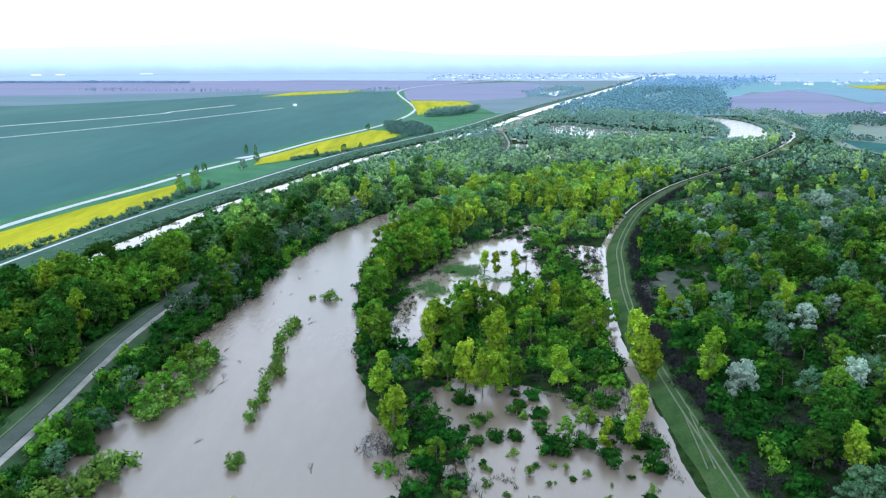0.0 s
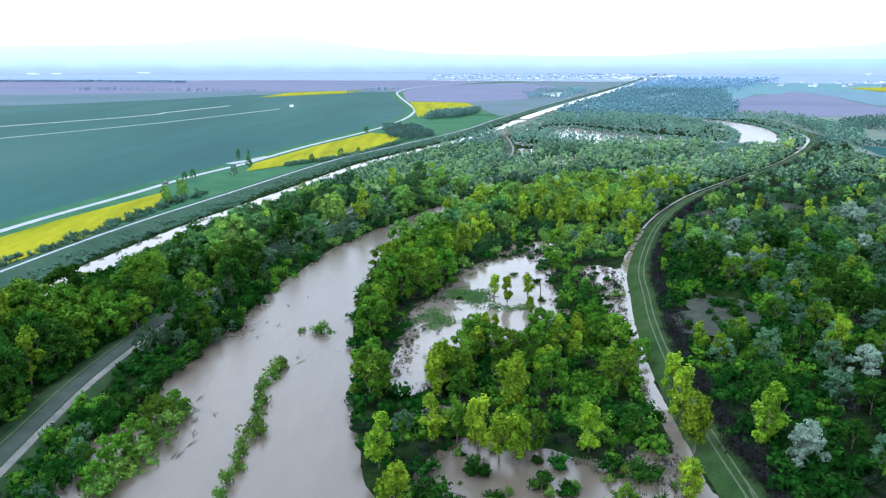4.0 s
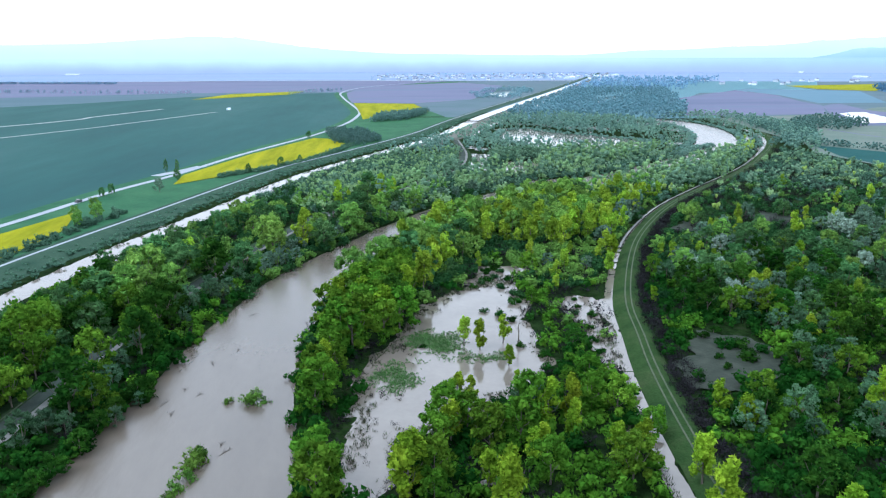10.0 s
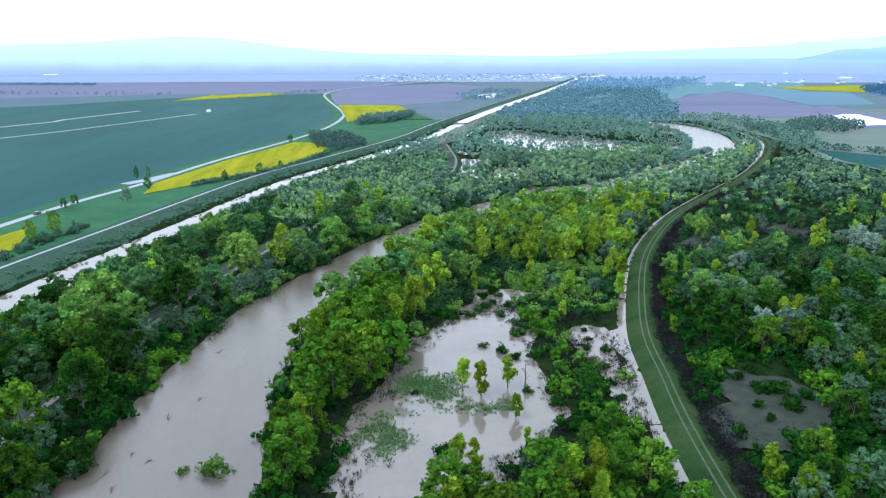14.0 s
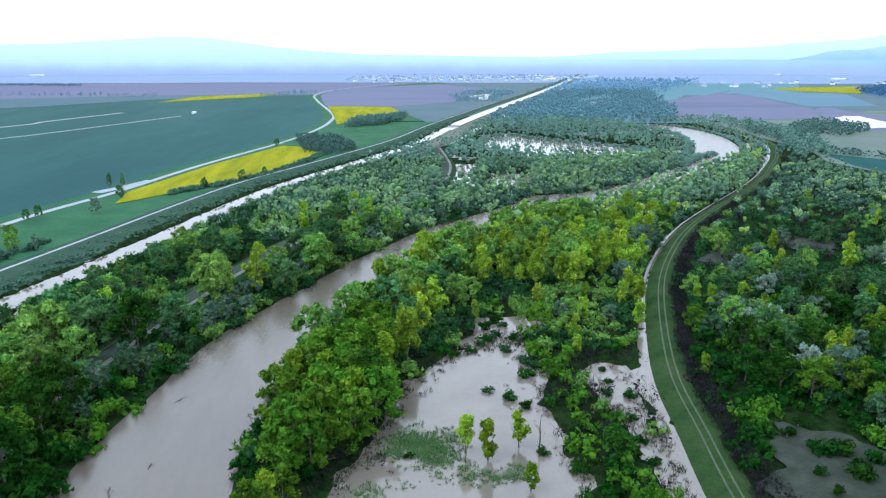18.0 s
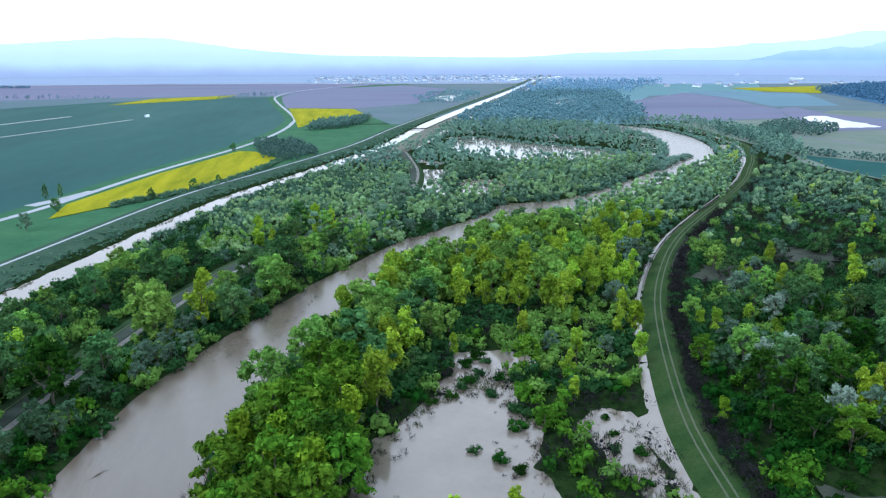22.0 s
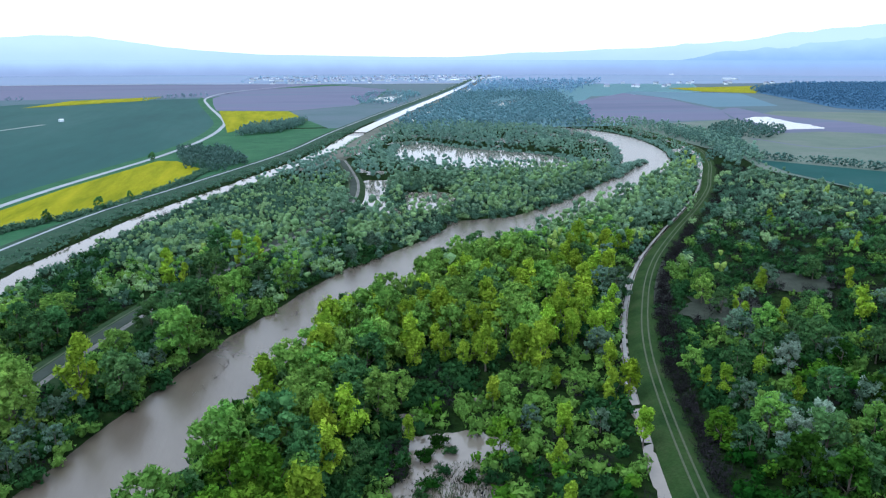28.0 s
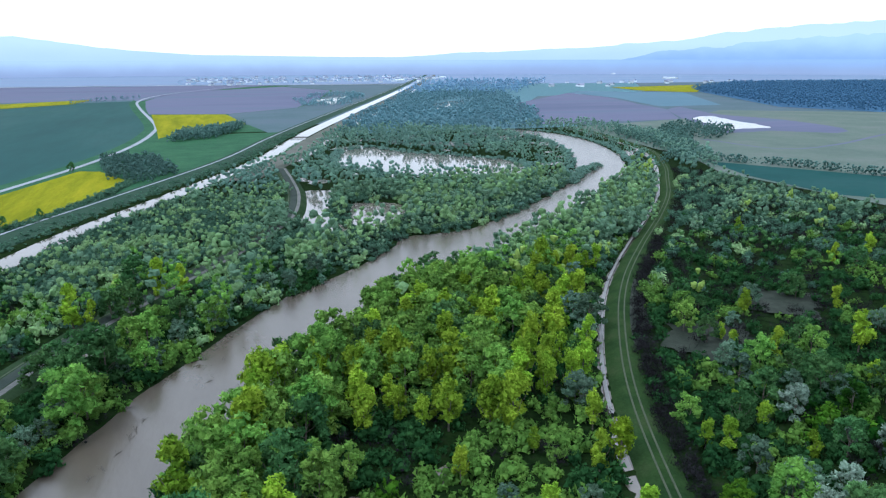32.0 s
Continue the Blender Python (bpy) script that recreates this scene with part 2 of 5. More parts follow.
# far woods: the blue of distance haze is mixed into the leaf colour
M_FARLEAF = foliage("haze_blue_green_foliage", [(0.180, 0.315, 0.360), (0.205, 0.348, 0.392), (0.235, 0.382, 0.428)], 0.12, 0.5)
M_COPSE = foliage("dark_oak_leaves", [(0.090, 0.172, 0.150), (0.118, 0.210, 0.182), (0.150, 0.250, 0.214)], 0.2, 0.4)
# leaf colours taken far into blue to stand in for thick haze
M_FARWOOD = foliage("haze_dark_blue_foliage", [(0.075, 0.150, 0.265), (0.085, 0.165, 0.285), (0.098, 0.180, 0.305)], 0.08, 0.3)
M_HAZELEAF = foliage("haze_pale_blue_foliage", [(0.235, 0.385, 0.50), (0.27, 0.425, 0.545)], 0.08, 0.5)


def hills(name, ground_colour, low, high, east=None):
    """Backdrop hills that emit the colour of haze, paler towards their tops; low and high are a level and a colour."""
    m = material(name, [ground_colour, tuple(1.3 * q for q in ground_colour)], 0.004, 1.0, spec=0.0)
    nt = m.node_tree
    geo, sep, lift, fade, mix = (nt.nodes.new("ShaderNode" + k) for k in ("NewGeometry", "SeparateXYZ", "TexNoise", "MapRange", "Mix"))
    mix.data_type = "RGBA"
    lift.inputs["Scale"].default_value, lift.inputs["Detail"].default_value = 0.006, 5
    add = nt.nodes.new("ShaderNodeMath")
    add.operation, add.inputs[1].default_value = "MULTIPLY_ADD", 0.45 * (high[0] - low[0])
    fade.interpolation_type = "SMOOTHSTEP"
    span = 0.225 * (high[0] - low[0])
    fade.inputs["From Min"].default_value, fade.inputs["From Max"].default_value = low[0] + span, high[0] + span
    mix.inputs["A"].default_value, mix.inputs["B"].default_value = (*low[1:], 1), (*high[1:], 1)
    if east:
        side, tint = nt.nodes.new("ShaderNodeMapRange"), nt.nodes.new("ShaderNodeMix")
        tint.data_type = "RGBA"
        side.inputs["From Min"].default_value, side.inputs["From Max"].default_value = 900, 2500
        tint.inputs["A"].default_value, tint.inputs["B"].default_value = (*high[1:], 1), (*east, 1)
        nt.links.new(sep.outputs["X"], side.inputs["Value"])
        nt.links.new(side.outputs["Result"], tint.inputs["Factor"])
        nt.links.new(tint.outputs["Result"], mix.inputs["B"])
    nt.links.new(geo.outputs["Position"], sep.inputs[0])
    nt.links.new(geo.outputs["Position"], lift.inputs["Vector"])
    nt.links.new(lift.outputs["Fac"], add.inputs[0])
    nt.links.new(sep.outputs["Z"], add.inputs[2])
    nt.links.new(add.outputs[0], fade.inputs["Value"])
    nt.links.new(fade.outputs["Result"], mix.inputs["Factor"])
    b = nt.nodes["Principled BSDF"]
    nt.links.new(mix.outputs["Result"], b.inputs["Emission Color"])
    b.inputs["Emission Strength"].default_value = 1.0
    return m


M_HILL = hills("haze_glow_blue_hills", (0.02, 0.03, 0.04), (45, 0.33, 0.47, 0.75), (200, 0.60, 0.77, 0.93))
M_HILLFAR = hills("haze_glow_pale_hills", (0.02, 0.025, 0.03), (70, 0.60, 0.74, 0.88), (190, 0.72, 0.86, 0.94))
M_HAZE = hills("haze_glow_wall", (0.04, 0.06, 0.08), (2, 0.34, 0.385, 0.54), (80, 0.55, 0.67, 0.83), (0.36, 0.49, 0.74))

# ---- plan ----


def smooth(pts, step=6.0):
    """A Catmull-Rom line through the points."""
    p = np.array(pts, float)
    p = np.vstack([2 * p[0] - p[1], p, 2 * p[-1] - p[-2]])
    out = []
    for a, b, c, d in zip(p[:-3], p[1:-2], p[2:-1], p[3:]):
        n = max(1, int(np.linalg.norm(c - b) / step))
        t = np.linspace(0, 1, n, endpoint=False)[:, None]
        out.append(0.5 * (2 * b + (c - a) * t + (2 * a - 5 * b + 4 * c - d) * t**2 + (3 * b - a - 3 * c + d) * t**3))
    return np.vstack(out + [p[-2:-1]])


def line_distance(xy, line):
    """Distance of each point to a line, and the signed side (right of its way is positive)."""
    best = np.full(len(xy), 1e9)
    side = np.zeros(len(xy))
    for a, b in zip(line[:-1], line[1:]):
        ab = b - a
        q = xy - a
        t = np.clip((q @ ab) / (ab @ ab + 1e-9), 0, 1)
        d = np.linalg.norm(q - t[:, None] * ab, axis=1)
        near = d < best
        best = np.where(near, d, best)
        side = np.where(near, np.sign(q[:, 0] * ab[1] - q[:, 1] * ab[0]), side)
    return best, side


def inside(xy, poly):
    x, y = xy[:, 0], xy[:, 1]
    res = np.zeros(len(xy), bool)
    for (x1, y1), (x2, y2) in zip(poly, np.roll(poly, -1, axis=0)):
        cross = (y1 > y) != (y2 > y)
        res ^= cross & (x < (x2 - x1) * (y - y1) / (y2 - y1 + 1e-12) + x1)
    return res


def signed(xy, poly):
    """Distance to a closed outline, negative inside."""
    d, _ = line_distance(xy, np.vstack([poly, poly[:1]]))
    return np.where(inside(xy, poly), -d, d)


def closed(pts, step=4.0):
    p = np.array(pts, float)
    return smooth(np.vstack([p, p[:1]]), step)[:-1]


def vnoise(x, y, seed):
    ix, iy = np.floor(x).astype(np.int64), np.floor(y).astype(np.int64)
    fx, fy = x - ix, y - iy
    fx, fy = fx * fx * (3 - 2 * fx), fy * fy * (3 - 2 * fy)

    def hsh(a, b):
        h = (a * 374761393 + b * 668265263 + seed * 974634777) & 0xFFFFFFFF
        h = ((h ^ (h >> 13)) * 1274126177) & 0xFFFFFFFF
        return ((h ^ (h >> 16)) & 0xFFFF) / 65535.0

    return (hsh(ix, iy) * (1 - fx) + hsh(ix + 1, iy) * fx) * (1 - fy) + (hsh(ix, iy + 1) * (1 - fx) + hsh(ix + 1, iy + 1) * fx) * fy


def fbm(xy, size, seed, octaves=4):
    out, amp, tot = 0, 1.0, 0
    for k in range(octaves):
        out = out + amp * vnoise(xy[:, 0] / size * 2**k, xy[:, 1] / size * 2**k, seed + k)
        tot += amp
        amp *= 0.5
    return out / tot


BANK_L = [(-84, -210), (-80, -60), (-76, 30), (-73, 110), (-73, 134), (-74, 159), (-69, 199), (-65, 217), (-58, 262), (-48, 308), (-35, 337), (-17, 374), (6, 412),
          (30, 447), (59, 474), (80, 499), (90, 515), (108, 518), (128, 524), (169, 559), (220, 612), (276, 697), (314, 785), (328, 860), (322, 930), (290, 985)]
BANK_R = [(-14, -210), (-8, -60), (-6, 30), (-9, 113), (-18, 150), (-23, 180), (-27, 210), (-29, 245), (-26, 280), (-15, 317), (6, 356), (32, 394), (61, 429),
          (94, 458), (128, 488), (169, 521), (216, 566), (278, 634), (318, 699), (354, 792), (366, 873), (356, 935), (320, 1000)]
RIVER = np.vstack([smooth(BANK_L), smooth(BANK_R)[::-1]])
POOL = closed([(14, 293), (4, 276), (-1, 257), (-10, 236), (-14, 215), (-16, 197), (-13, 174), (-6, 176), (-4, 190), (2, 200), (12, 206), (24, 213), (34, 224),
               (37, 237), (36, 262), (38, 276), (40, 291), (34, 299), (31, 311), (26, 313), (24, 301)])
SIDE_POOL = closed([(50, 226), (50, 246), (50, 262), (50, 279), (56, 285), (61, 283), (59, 270), (56, 252), (53, 228)])
RIGHT_POND = closed([(76, 247), (85, 256), (95, 254), (98, 236), (91, 219), (80, 212), (70, 212), (67, 223)])
DIKE_POND = closed([(-42, 398), (-35, 412), (-26, 427), (-17, 439), (-14, 434), (-22, 420), (-33, 402)], 3)
WET_SOUTH = closed([(-3, 152), (8, 158), (24, 152), (34, 146), (44, 140), (45, 126), (46, 113), (47, 100), (46, 40), (-2, 40), (2, 100), (4, 116), (0, 128), (-5, 140)])
LAKE_A = closed([(66, 648), (56, 620), (47, 586), (50, 556), (58, 526), (70, 534), (68, 575), (74, 610), (84, 640)])
LAKE_B = closed([(84, 600), (106, 594), (106, 566), (96, 546), (78, 536), (74, 560)])
LAKE_C = closed([(96, 748), (118, 826), (152, 852), (174, 806), (208, 768), (240, 716), (216, 655), (176, 655), (130, 684)])
SHRUB_POOL = closed([(22.5, 319), (32, 320), (40, 317), (39.5, 308), (45, 302), (40, 298), (28, 297), (20, 302), (26, 310)], 1.0)
LAKES = [POOL, SIDE_POOL, WET_SOUTH, LAKE_A, LAKE_B, LAKE_C, DIKE_POND]

LEVEE_R = smooth([(44, -210), (47, -60), (50, 30), (52, 105), (53, 150), (55, 180), (60, 215), (66, 245), (74, 280), (97, 340), (121, 385), (147, 424), (181, 465),
                  (221, 510), (259, 556), (290, 600), (330, 660), (372, 740), (400, 850), (412, 960)])
DIKE_L = smooth([(-98, -210), (-94, -60), (-90, 30), (-88, 124), (-89, 160), (-89, 190), (-83, 245), (-73, 300), (-57, 360), (-45, 394), (-31, 427), (-17, 452), (2, 485),
                 (24, 522), (44, 570), (54, 625), (57, 680), (58, 734)])
CANAL_ROAD = smooth([(-178, 160), (-160, 275), (-146, 345), (-122, 430), (-84, 560), (-42, 652), (22, 797), (78, 968), (190, 1276), (477, 2046), (1110, 3800)], 20)
WHITE_ROAD = smooth([(-216, 180), (-205, 300), (-199, 345), (-192, 379), (-182, 419), (-167, 489), (-147, 552), (-122, 656), (-76, 810), (-53, 928),
                     (-43, 1044), (-46, 1160), (-87, 1500), (-104, 1720), (-80, 1950), (0, 2200), (140, 2500)], 12)


def offset(line, d):
    """The line moved by d to the right."""
    t = np.gradient(line, axis=0)
    t /= np.linalg.norm(t, axis=1, keepdims=True)
    return line + d * np.stack([t[:, 1], -t[:, 0]], 1)


def height(xy):
    """Ground level over the flood water, for points on the plain."""
    h = 0.55 + 0.5 * (fbm(xy, 18, 3) - 0.5)
    y = xy[:, 1]
    # low wood between the river and the right levee: half under water
    dl, sl = line_distance(xy, LEVEE_R)
    dr, _ = line_distance(xy, smooth(BANK_R))
    low = (sl < 0) & (y < 352) & (xy[:, 0] > -32)
    mean = np.interp(y, [20, 140, 156, 205, 290, 335, 352], [0.22, 0.22, 0.25, 0.28, 0.24, 0.28, 0.5])
    h = np.where(low, mean + 1.5 * (fbm(xy, 13, 11) - 0.5), h)
    wet_left = (xy[:, 0] < -92) & (y > 60) & (y < 420)
    h = np.where(wet_left, 0.22 + 1.1 * (fbm(xy, 16, 21) - 0.5), h)
    far_wet = (y > 640) & (y < 960) & (sl < 0) & (xy[:, 0] > 60)
    h = np.where(far_wet, 0.14 + 1.0 * (fbm(xy, 26, 31) - 0.5), h)
    wob = 2.2 * (fbm(xy, 9, 5) - 0.5)
    d = signed(xy, RIVER) + 1.2 * wob
    h = np.minimum(h, np.clip(d * 0.30, -1.6, 5))
    for k, lake in enumerate(LAKES):
        d = signed(xy, lake) + (3.5 * (fbm(xy, 4, 8) - 0.5) if k in (0, 1, 2) else 0) + (6.0 if k in (0, 2, 5) else 2.0) * wob + (11.0 * (fbm(xy, 7, 13) - 0.5) if k == 2 else 0)
        h = np.minimum(h, np.clip(d * 0.22, -0.9, 5))
    # shrub-grown shoulder and the small pool beside it
    shoulder = np.hypot(xy[:, 0] - 13, y - 322) < 15
    h = np.where(shoulder & (signed(xy, RIVER) > 4), np.maximum(h, 0.35), h)
    d = signed(xy, SHRUB_POOL) + 1.6 * wob
    h = np.minimum(h, np.clip(d * 0.22, -0.5, 5))
    # flat farmland beyond the canal
    dc, sc = line_distance(xy, CANAL_ROAD)
    dc = dc * sc
    h = np.where(dc < -6, 0.35, h)
    # ditch along the levee, canal and the water behind it
    d = np.abs(line_distance(xy, offset(LEVEE_R, -7.4))[0]) - np.interp(y, [200, 330], [1.7, 1.25]) + 0.5 * wob
    h = np.minimum(h, np.clip(d * 0.35, -0.6, 5))
    wide = np.interp(y, [300, 420, 760, 900], [31, 32, 33, 34])
    d = np.maximum(20.5 - dc, dc - wide) + 0.8 * wob
    h = np.minimum(h, np.clip(d * 0.3, -0.8, 5))
    d = np.maximum(52 - dc, dc - 61) + 3 * wob + np.where(y > 780, 0, 30)
    h = np.minimum(h, np.clip(d * 0.3, -0.6, 5))
    return h


def mesh_object(name, verts, faces, mat, smooth_faces=False):
    me = bpy.data.meshes.new(name)
    verts, faces = np.asarray(verts, np.float32), np.asarray(faces, np.int32)
    k = faces.shape[1]
    me.vertices.add(len(verts))
    me.vertices.foreach_set("co", verts.ravel())
    me.loops.add(faces.size)
    me.loops.foreach_set("vertex_index", faces.ravel())
    me.polygons.add(len(faces))
    me.polygons.foreach_set("loop_start", np.arange(0, faces.size, k, dtype=np.int32))
    me.polygons.foreach_set("use_smooth", np.full(len(faces), smooth_faces))
    me.update(calc_edges=True)
    me.materials.append(mat)
    return new(name, me)


def grid_faces(nx, ny):
    i = np.arange(nx * ny).reshape(ny, nx)
    return np.stack([i[:-1, :-1], i[:-1, 1:], i[1:, 1:], i[1:, :-1]], -1).reshape(-1, 4)


# ---- ground and water ----
def axis(lo, a, b, hi, fine, n):
    far_lo = a - np.geomspace(8, a - lo, n)[::-1]
    far_hi = b + np.geomspace(8, hi - b, n)
    return np.concatenate([far_lo, np.arange(a, b + 0.1, fine), far_hi])


gx, gy = axis(-4600, -250, 440, 4600, 3.0, 26), axis(-1500, -200, 960, 5200, 3.0, 26)
XX, YY = np.meshgrid(gx, gy)
plan_xy = np.stack([XX.ravel(), YY.ravel()], 1)
is_near = (np.abs(plan_xy[:, 0] - 95) < 346) & (np.abs(plan_xy[:, 1] - 380) < 581)
gz = np.full(len(plan_xy), 0.5)
gz[is_near] = height(plan_xy[is_near])
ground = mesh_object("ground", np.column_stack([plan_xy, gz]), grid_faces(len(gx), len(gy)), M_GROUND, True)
tagged(ground, "flat flood plain with damp soil and grass, darkened as tree shade", "ground", kind="structure")
wx, wy = np.linspace(-262, 452, 60), np.linspace(-203, 972, 100)
WX, WY = np.meshgrid(wx, wy)
water = mesh_object("water", np.column_stack([WX.ravel(), WY.ravel(), np.zeros(WX.size)]), grid_faces(60, 100), M_WATER, True)
tagged(water, "brown silty flood water of the river and its pools", "water", kind="structure")

# paler than the river water: reflected sky is put into the base colour
M_POOL = material("calm_sky_paled_water", [(0.130, 0.113, 0.096), (0.150, 0.131, 0.112), (0.168, 0.147, 0.126)], 0.06, 0.06, 0.06, 0.9, spec=1.0, fine=0.06)


def strip(name, line, profile, mat, label, category, z=0.0):
    """A band along a line; the profile gives offsets to the right and heights."""
    rows = [np.column_stack([offset(line, o), np.full(len(line), h + z)]) for o, h in profile]
    verts = np.stack(rows, 1).reshape(-1, 3)
    ob = mesh_object(name, verts, grid_faces(len(profile), len(line)), mat, len(profile) > 4)
    return tagged(ob, label, category, kind="structure")


def field(name, pts, mat, label, category="field", z=0.62, even=False, step=25):
    """A flat sheet with the outline pts, a little above the ground."""
    outline = np.array(pts, float) if even else closed(pts, step)
    bm = bmesh.new()
    f = bm.faces.new([bm.verts.new((x, y, z)) for x, y in outline])
    bmesh.ops.triangulate(bm, faces=[f])
    bmesh.ops.recalc_face_normals(bm, faces=bm.faces)
    if bm.faces and sum(q.normal.z for q in bm.faces) < 0:
        bmesh.ops.reverse_faces(bm, faces=bm.faces)
    me = bpy.data.meshes.new(name)
    bm.to_mesh(me)
    me.materials.append(mat)
    return tagged(new(name, me), label, category, kind="structure")


CROWN_LINE = offset(LEVEE_R, np.interp(LEVEE_R[:, 1], [120, 180, 230, 600], [0.0, -0.5, -1.4, -1.4])[:, None])
strip("levee", CROWN_LINE, [(-5.0, 0.0), (-4.2, 0.45), (-3.2, 1.0), (-2.3, 1.36), (-1.4, 1.5), (0.9, 1.5), (1.8, 1.34), (2.8, 0.95), (4.2, 0.45), (5.6, 0.1)], M_LEVEE, "grass levee curving along the flooded wood", "levee")
for o in (-1.0, 0.75):
    strip("wheel_track", CROWN_LINE, [(o - 0.22, 1.54), (o + 0.22, 1.54)], M_TRACK, "pale worn wheel track on the levee crown", "track")
for o in (-0.7, 0.7):
    strip("wheel_track", offset(smooth([(52.2, 138), (51.5, 132), (50.6, 124), (49.6, 116)], 2), o), [(-0.16, 1.5), (0.16, 1.5)], M_TRACK, "wheel track leaving the levee crown", "track", 0.05)
# pale strip over the ditch, added to make its line brighter
strip("levee_margin", LEVEE_R[(LEVEE_R[:, 1] > 335) & (LEVEE_R[:, 1] < 600)], [(-7.9, 0.5), (-6.9, 0.55)], M_BANK, "pale strip laid over the ditch at the levee foot", "margin")
strip("dike", DIKE_L, [(-6.5, 0.3), (-2.4, 1.7), (5.6, 1.7), (8.5, 0.1)], M_DIKE, "grass dike with a gravel lane between the woods", "dike")
strip("dike_lane", DIKE_L, [(-0.5, 1.76), (3.1, 1.76)], M_DIKEROAD, "dark gravel lane on the dike", "lane", 0.03)
strip("dike_track", DIKE_L, [(-1.5, 1.74), (-1.05, 1.74)], M_TRACK, "pale wheel track on the dike crown", "track")
strip("dike_margin", DIKE_L, [(3.4, 1.75), (5.2, 1.74)], M_GRAVEL, "pale wet gravel margin of the dike", "margin")
strip("canal_bank", CANAL_ROAD, [(-8, 0.4), (-3, 1.8), (3, 1.8), (18, 0.05)], M_BANKGRASS, "grassy canal embankment", "embankment")
strip("canal_road", CANAL_ROAD, [(-0.8, 1.85), (0.8, 1.85)], M_ROAD, "pale straight road on the canal bank", "road", 0.02)
strip("white_road", WHITE_ROAD, [(-2.3, 0.9), (2.3, 0.9)], M_ROAD, "pale country road winding past the fields", "road")
strip("road_verge", WHITE_ROAD, [(-13, 0.66), (13, 0.66)], M_MEADOW, "grass verge along the country road", "verge")
far_canal = CANAL_ROAD[CANAL_ROAD[:, 1] > 940]
strip("canal_water", far_canal, [(19.5, 0.66), (34.5, 0.66)], M_POOL, "silty water in the straight canal, paled for reflected sky", "canal")
strip("canal_levee", CANAL_ROAD[CANAL_ROAD[:, 1] > 700], [(35.5, 0.1), (39, 1.6), (53, 1.6), (57, 0.2)], M_TOWPATH, "grass levee beside the canal", "levee")
for k, (a, b) in enumerate(((945, 1010), (1040, 1190), (1230, 1300), (1340, 1560), (1620, 1760), (1850, 2100), (2250, 2600), (2800, 3300))):
    seg = CANAL_ROAD[(CANAL_ROAD[:, 1] > a) & (CANAL_ROAD[:, 1] < b)]
    strip("side_water", seg, [(58 + k % 2, 0.68), (67 + 2 * (k % 3), 0.68)], M_POOL, "bright flood water behind the canal levee", "flood water")

field("hazy_pasture", [(442, 500), (4400, 500), (4400, 2320), (442, 2320)], M_FARGRASS, "pasture land, tinted blue-green for haze", z=0.53, even=True)
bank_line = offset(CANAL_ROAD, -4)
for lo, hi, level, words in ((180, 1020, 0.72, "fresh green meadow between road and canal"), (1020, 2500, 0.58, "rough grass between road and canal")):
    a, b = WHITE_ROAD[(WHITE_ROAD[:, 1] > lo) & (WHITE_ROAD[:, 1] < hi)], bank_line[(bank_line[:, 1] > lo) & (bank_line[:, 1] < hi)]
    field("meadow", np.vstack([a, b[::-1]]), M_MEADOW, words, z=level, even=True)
field("hazy_pasture", [(-4400, 1100), (441, 1100), (441, 2900), (-4400, 2900)], M_FARGRASS, "pasture between the far fields, tinted blue for haze", z=0.53, even=True)
field("wheat_field", [(-3800, 60), (-240, 60), (-206, 330), (-190, 420), (-152, 560), (-128, 656), (-82, 812), (-60, 930), (-52, 1040), (-54, 1160),
                      (-92, 1480), (-104, 1640), (-122, 1740), (-410, 1610), (-548, 1400), (-708, 1240), (-1500, 900), (-3800, 500)], M_WHEAT, "wide dark green field of young wheat", even=True)
field("rapeseed_field", [(-137, 512), (-141, 550), (-115, 656), (-76, 772), (-62, 766), (-38, 712), (-54, 644), (-84, 580), (-103, 560), (-116, 540)], M_RAPE, "bright yellow rapeseed field beside the road", z=1.0, even=True)
field("rapeseed_field", [(-204, 210), (-199, 300), (-186, 360), (-163, 434), (-152, 392), (-157, 323), (-171, 264), (-186, 210)], M_RAPE, "bright yellow rapeseed field beside the road", z=1.0, even=True)
field("rapeseed_field", [(-34, 985), (-40, 1080), (-60, 1335), (42, 1304), (60, 1122), (10, 1100)], M_RAPE, "bright yellow rapeseed field behind a copse", z=1.0, even=True)
field("rapeseed_field", [(-372, 1475), (-345, 1690), (-195, 1810), (-210, 1660)], M_RAPE, "yellow rapeseed strip between green fields", z=1.0, even=True)
field("crop_field", [(-3800, 480), (-1500, 880), (-700, 1220), (-540, 1380), (-400, 1590), (-118, 1730), (-118, 1790), (-460, 1760), (-720, 1620), (-1100, 1560), (-3800, 1300)], M_GREYCROP, "crop field between wheat and ploughed land, tinted grey for haze", z=0.66, even=True)
field("ploughed_field", [(-104, 1700), (-118, 1780), (-460, 1750), (-720, 1610), (-1100, 1550), (-3800, 1290), (-3800, 2900), (240, 2560), (100, 2350), (-60, 1980)], M_PLOUGH, "wide ploughed field, soil tinted violet-grey for haze", z=0.7, even=True)
field("ploughed_field", [(-64, 1345), (44, 1312), (158, 1420), (240, 1700), (330, 2100), (240, 2400), (20, 2180), (-70, 1950), (-92, 1720), (-78, 1500)], M_PLOUGH, "ploughed field by the road bend, soil tinted violet-grey for haze", z=0.7, even=True)
field("far_plain", [(-4400, 2850), (-4400, 4600), (4400, 4600), (4400, 2300), (1400, 2300), (300, 2560), (-1000, 2640)], M_FARPLAIN, "distant patchwork of fields, tinted blue for haze", z=0.62, even=True)
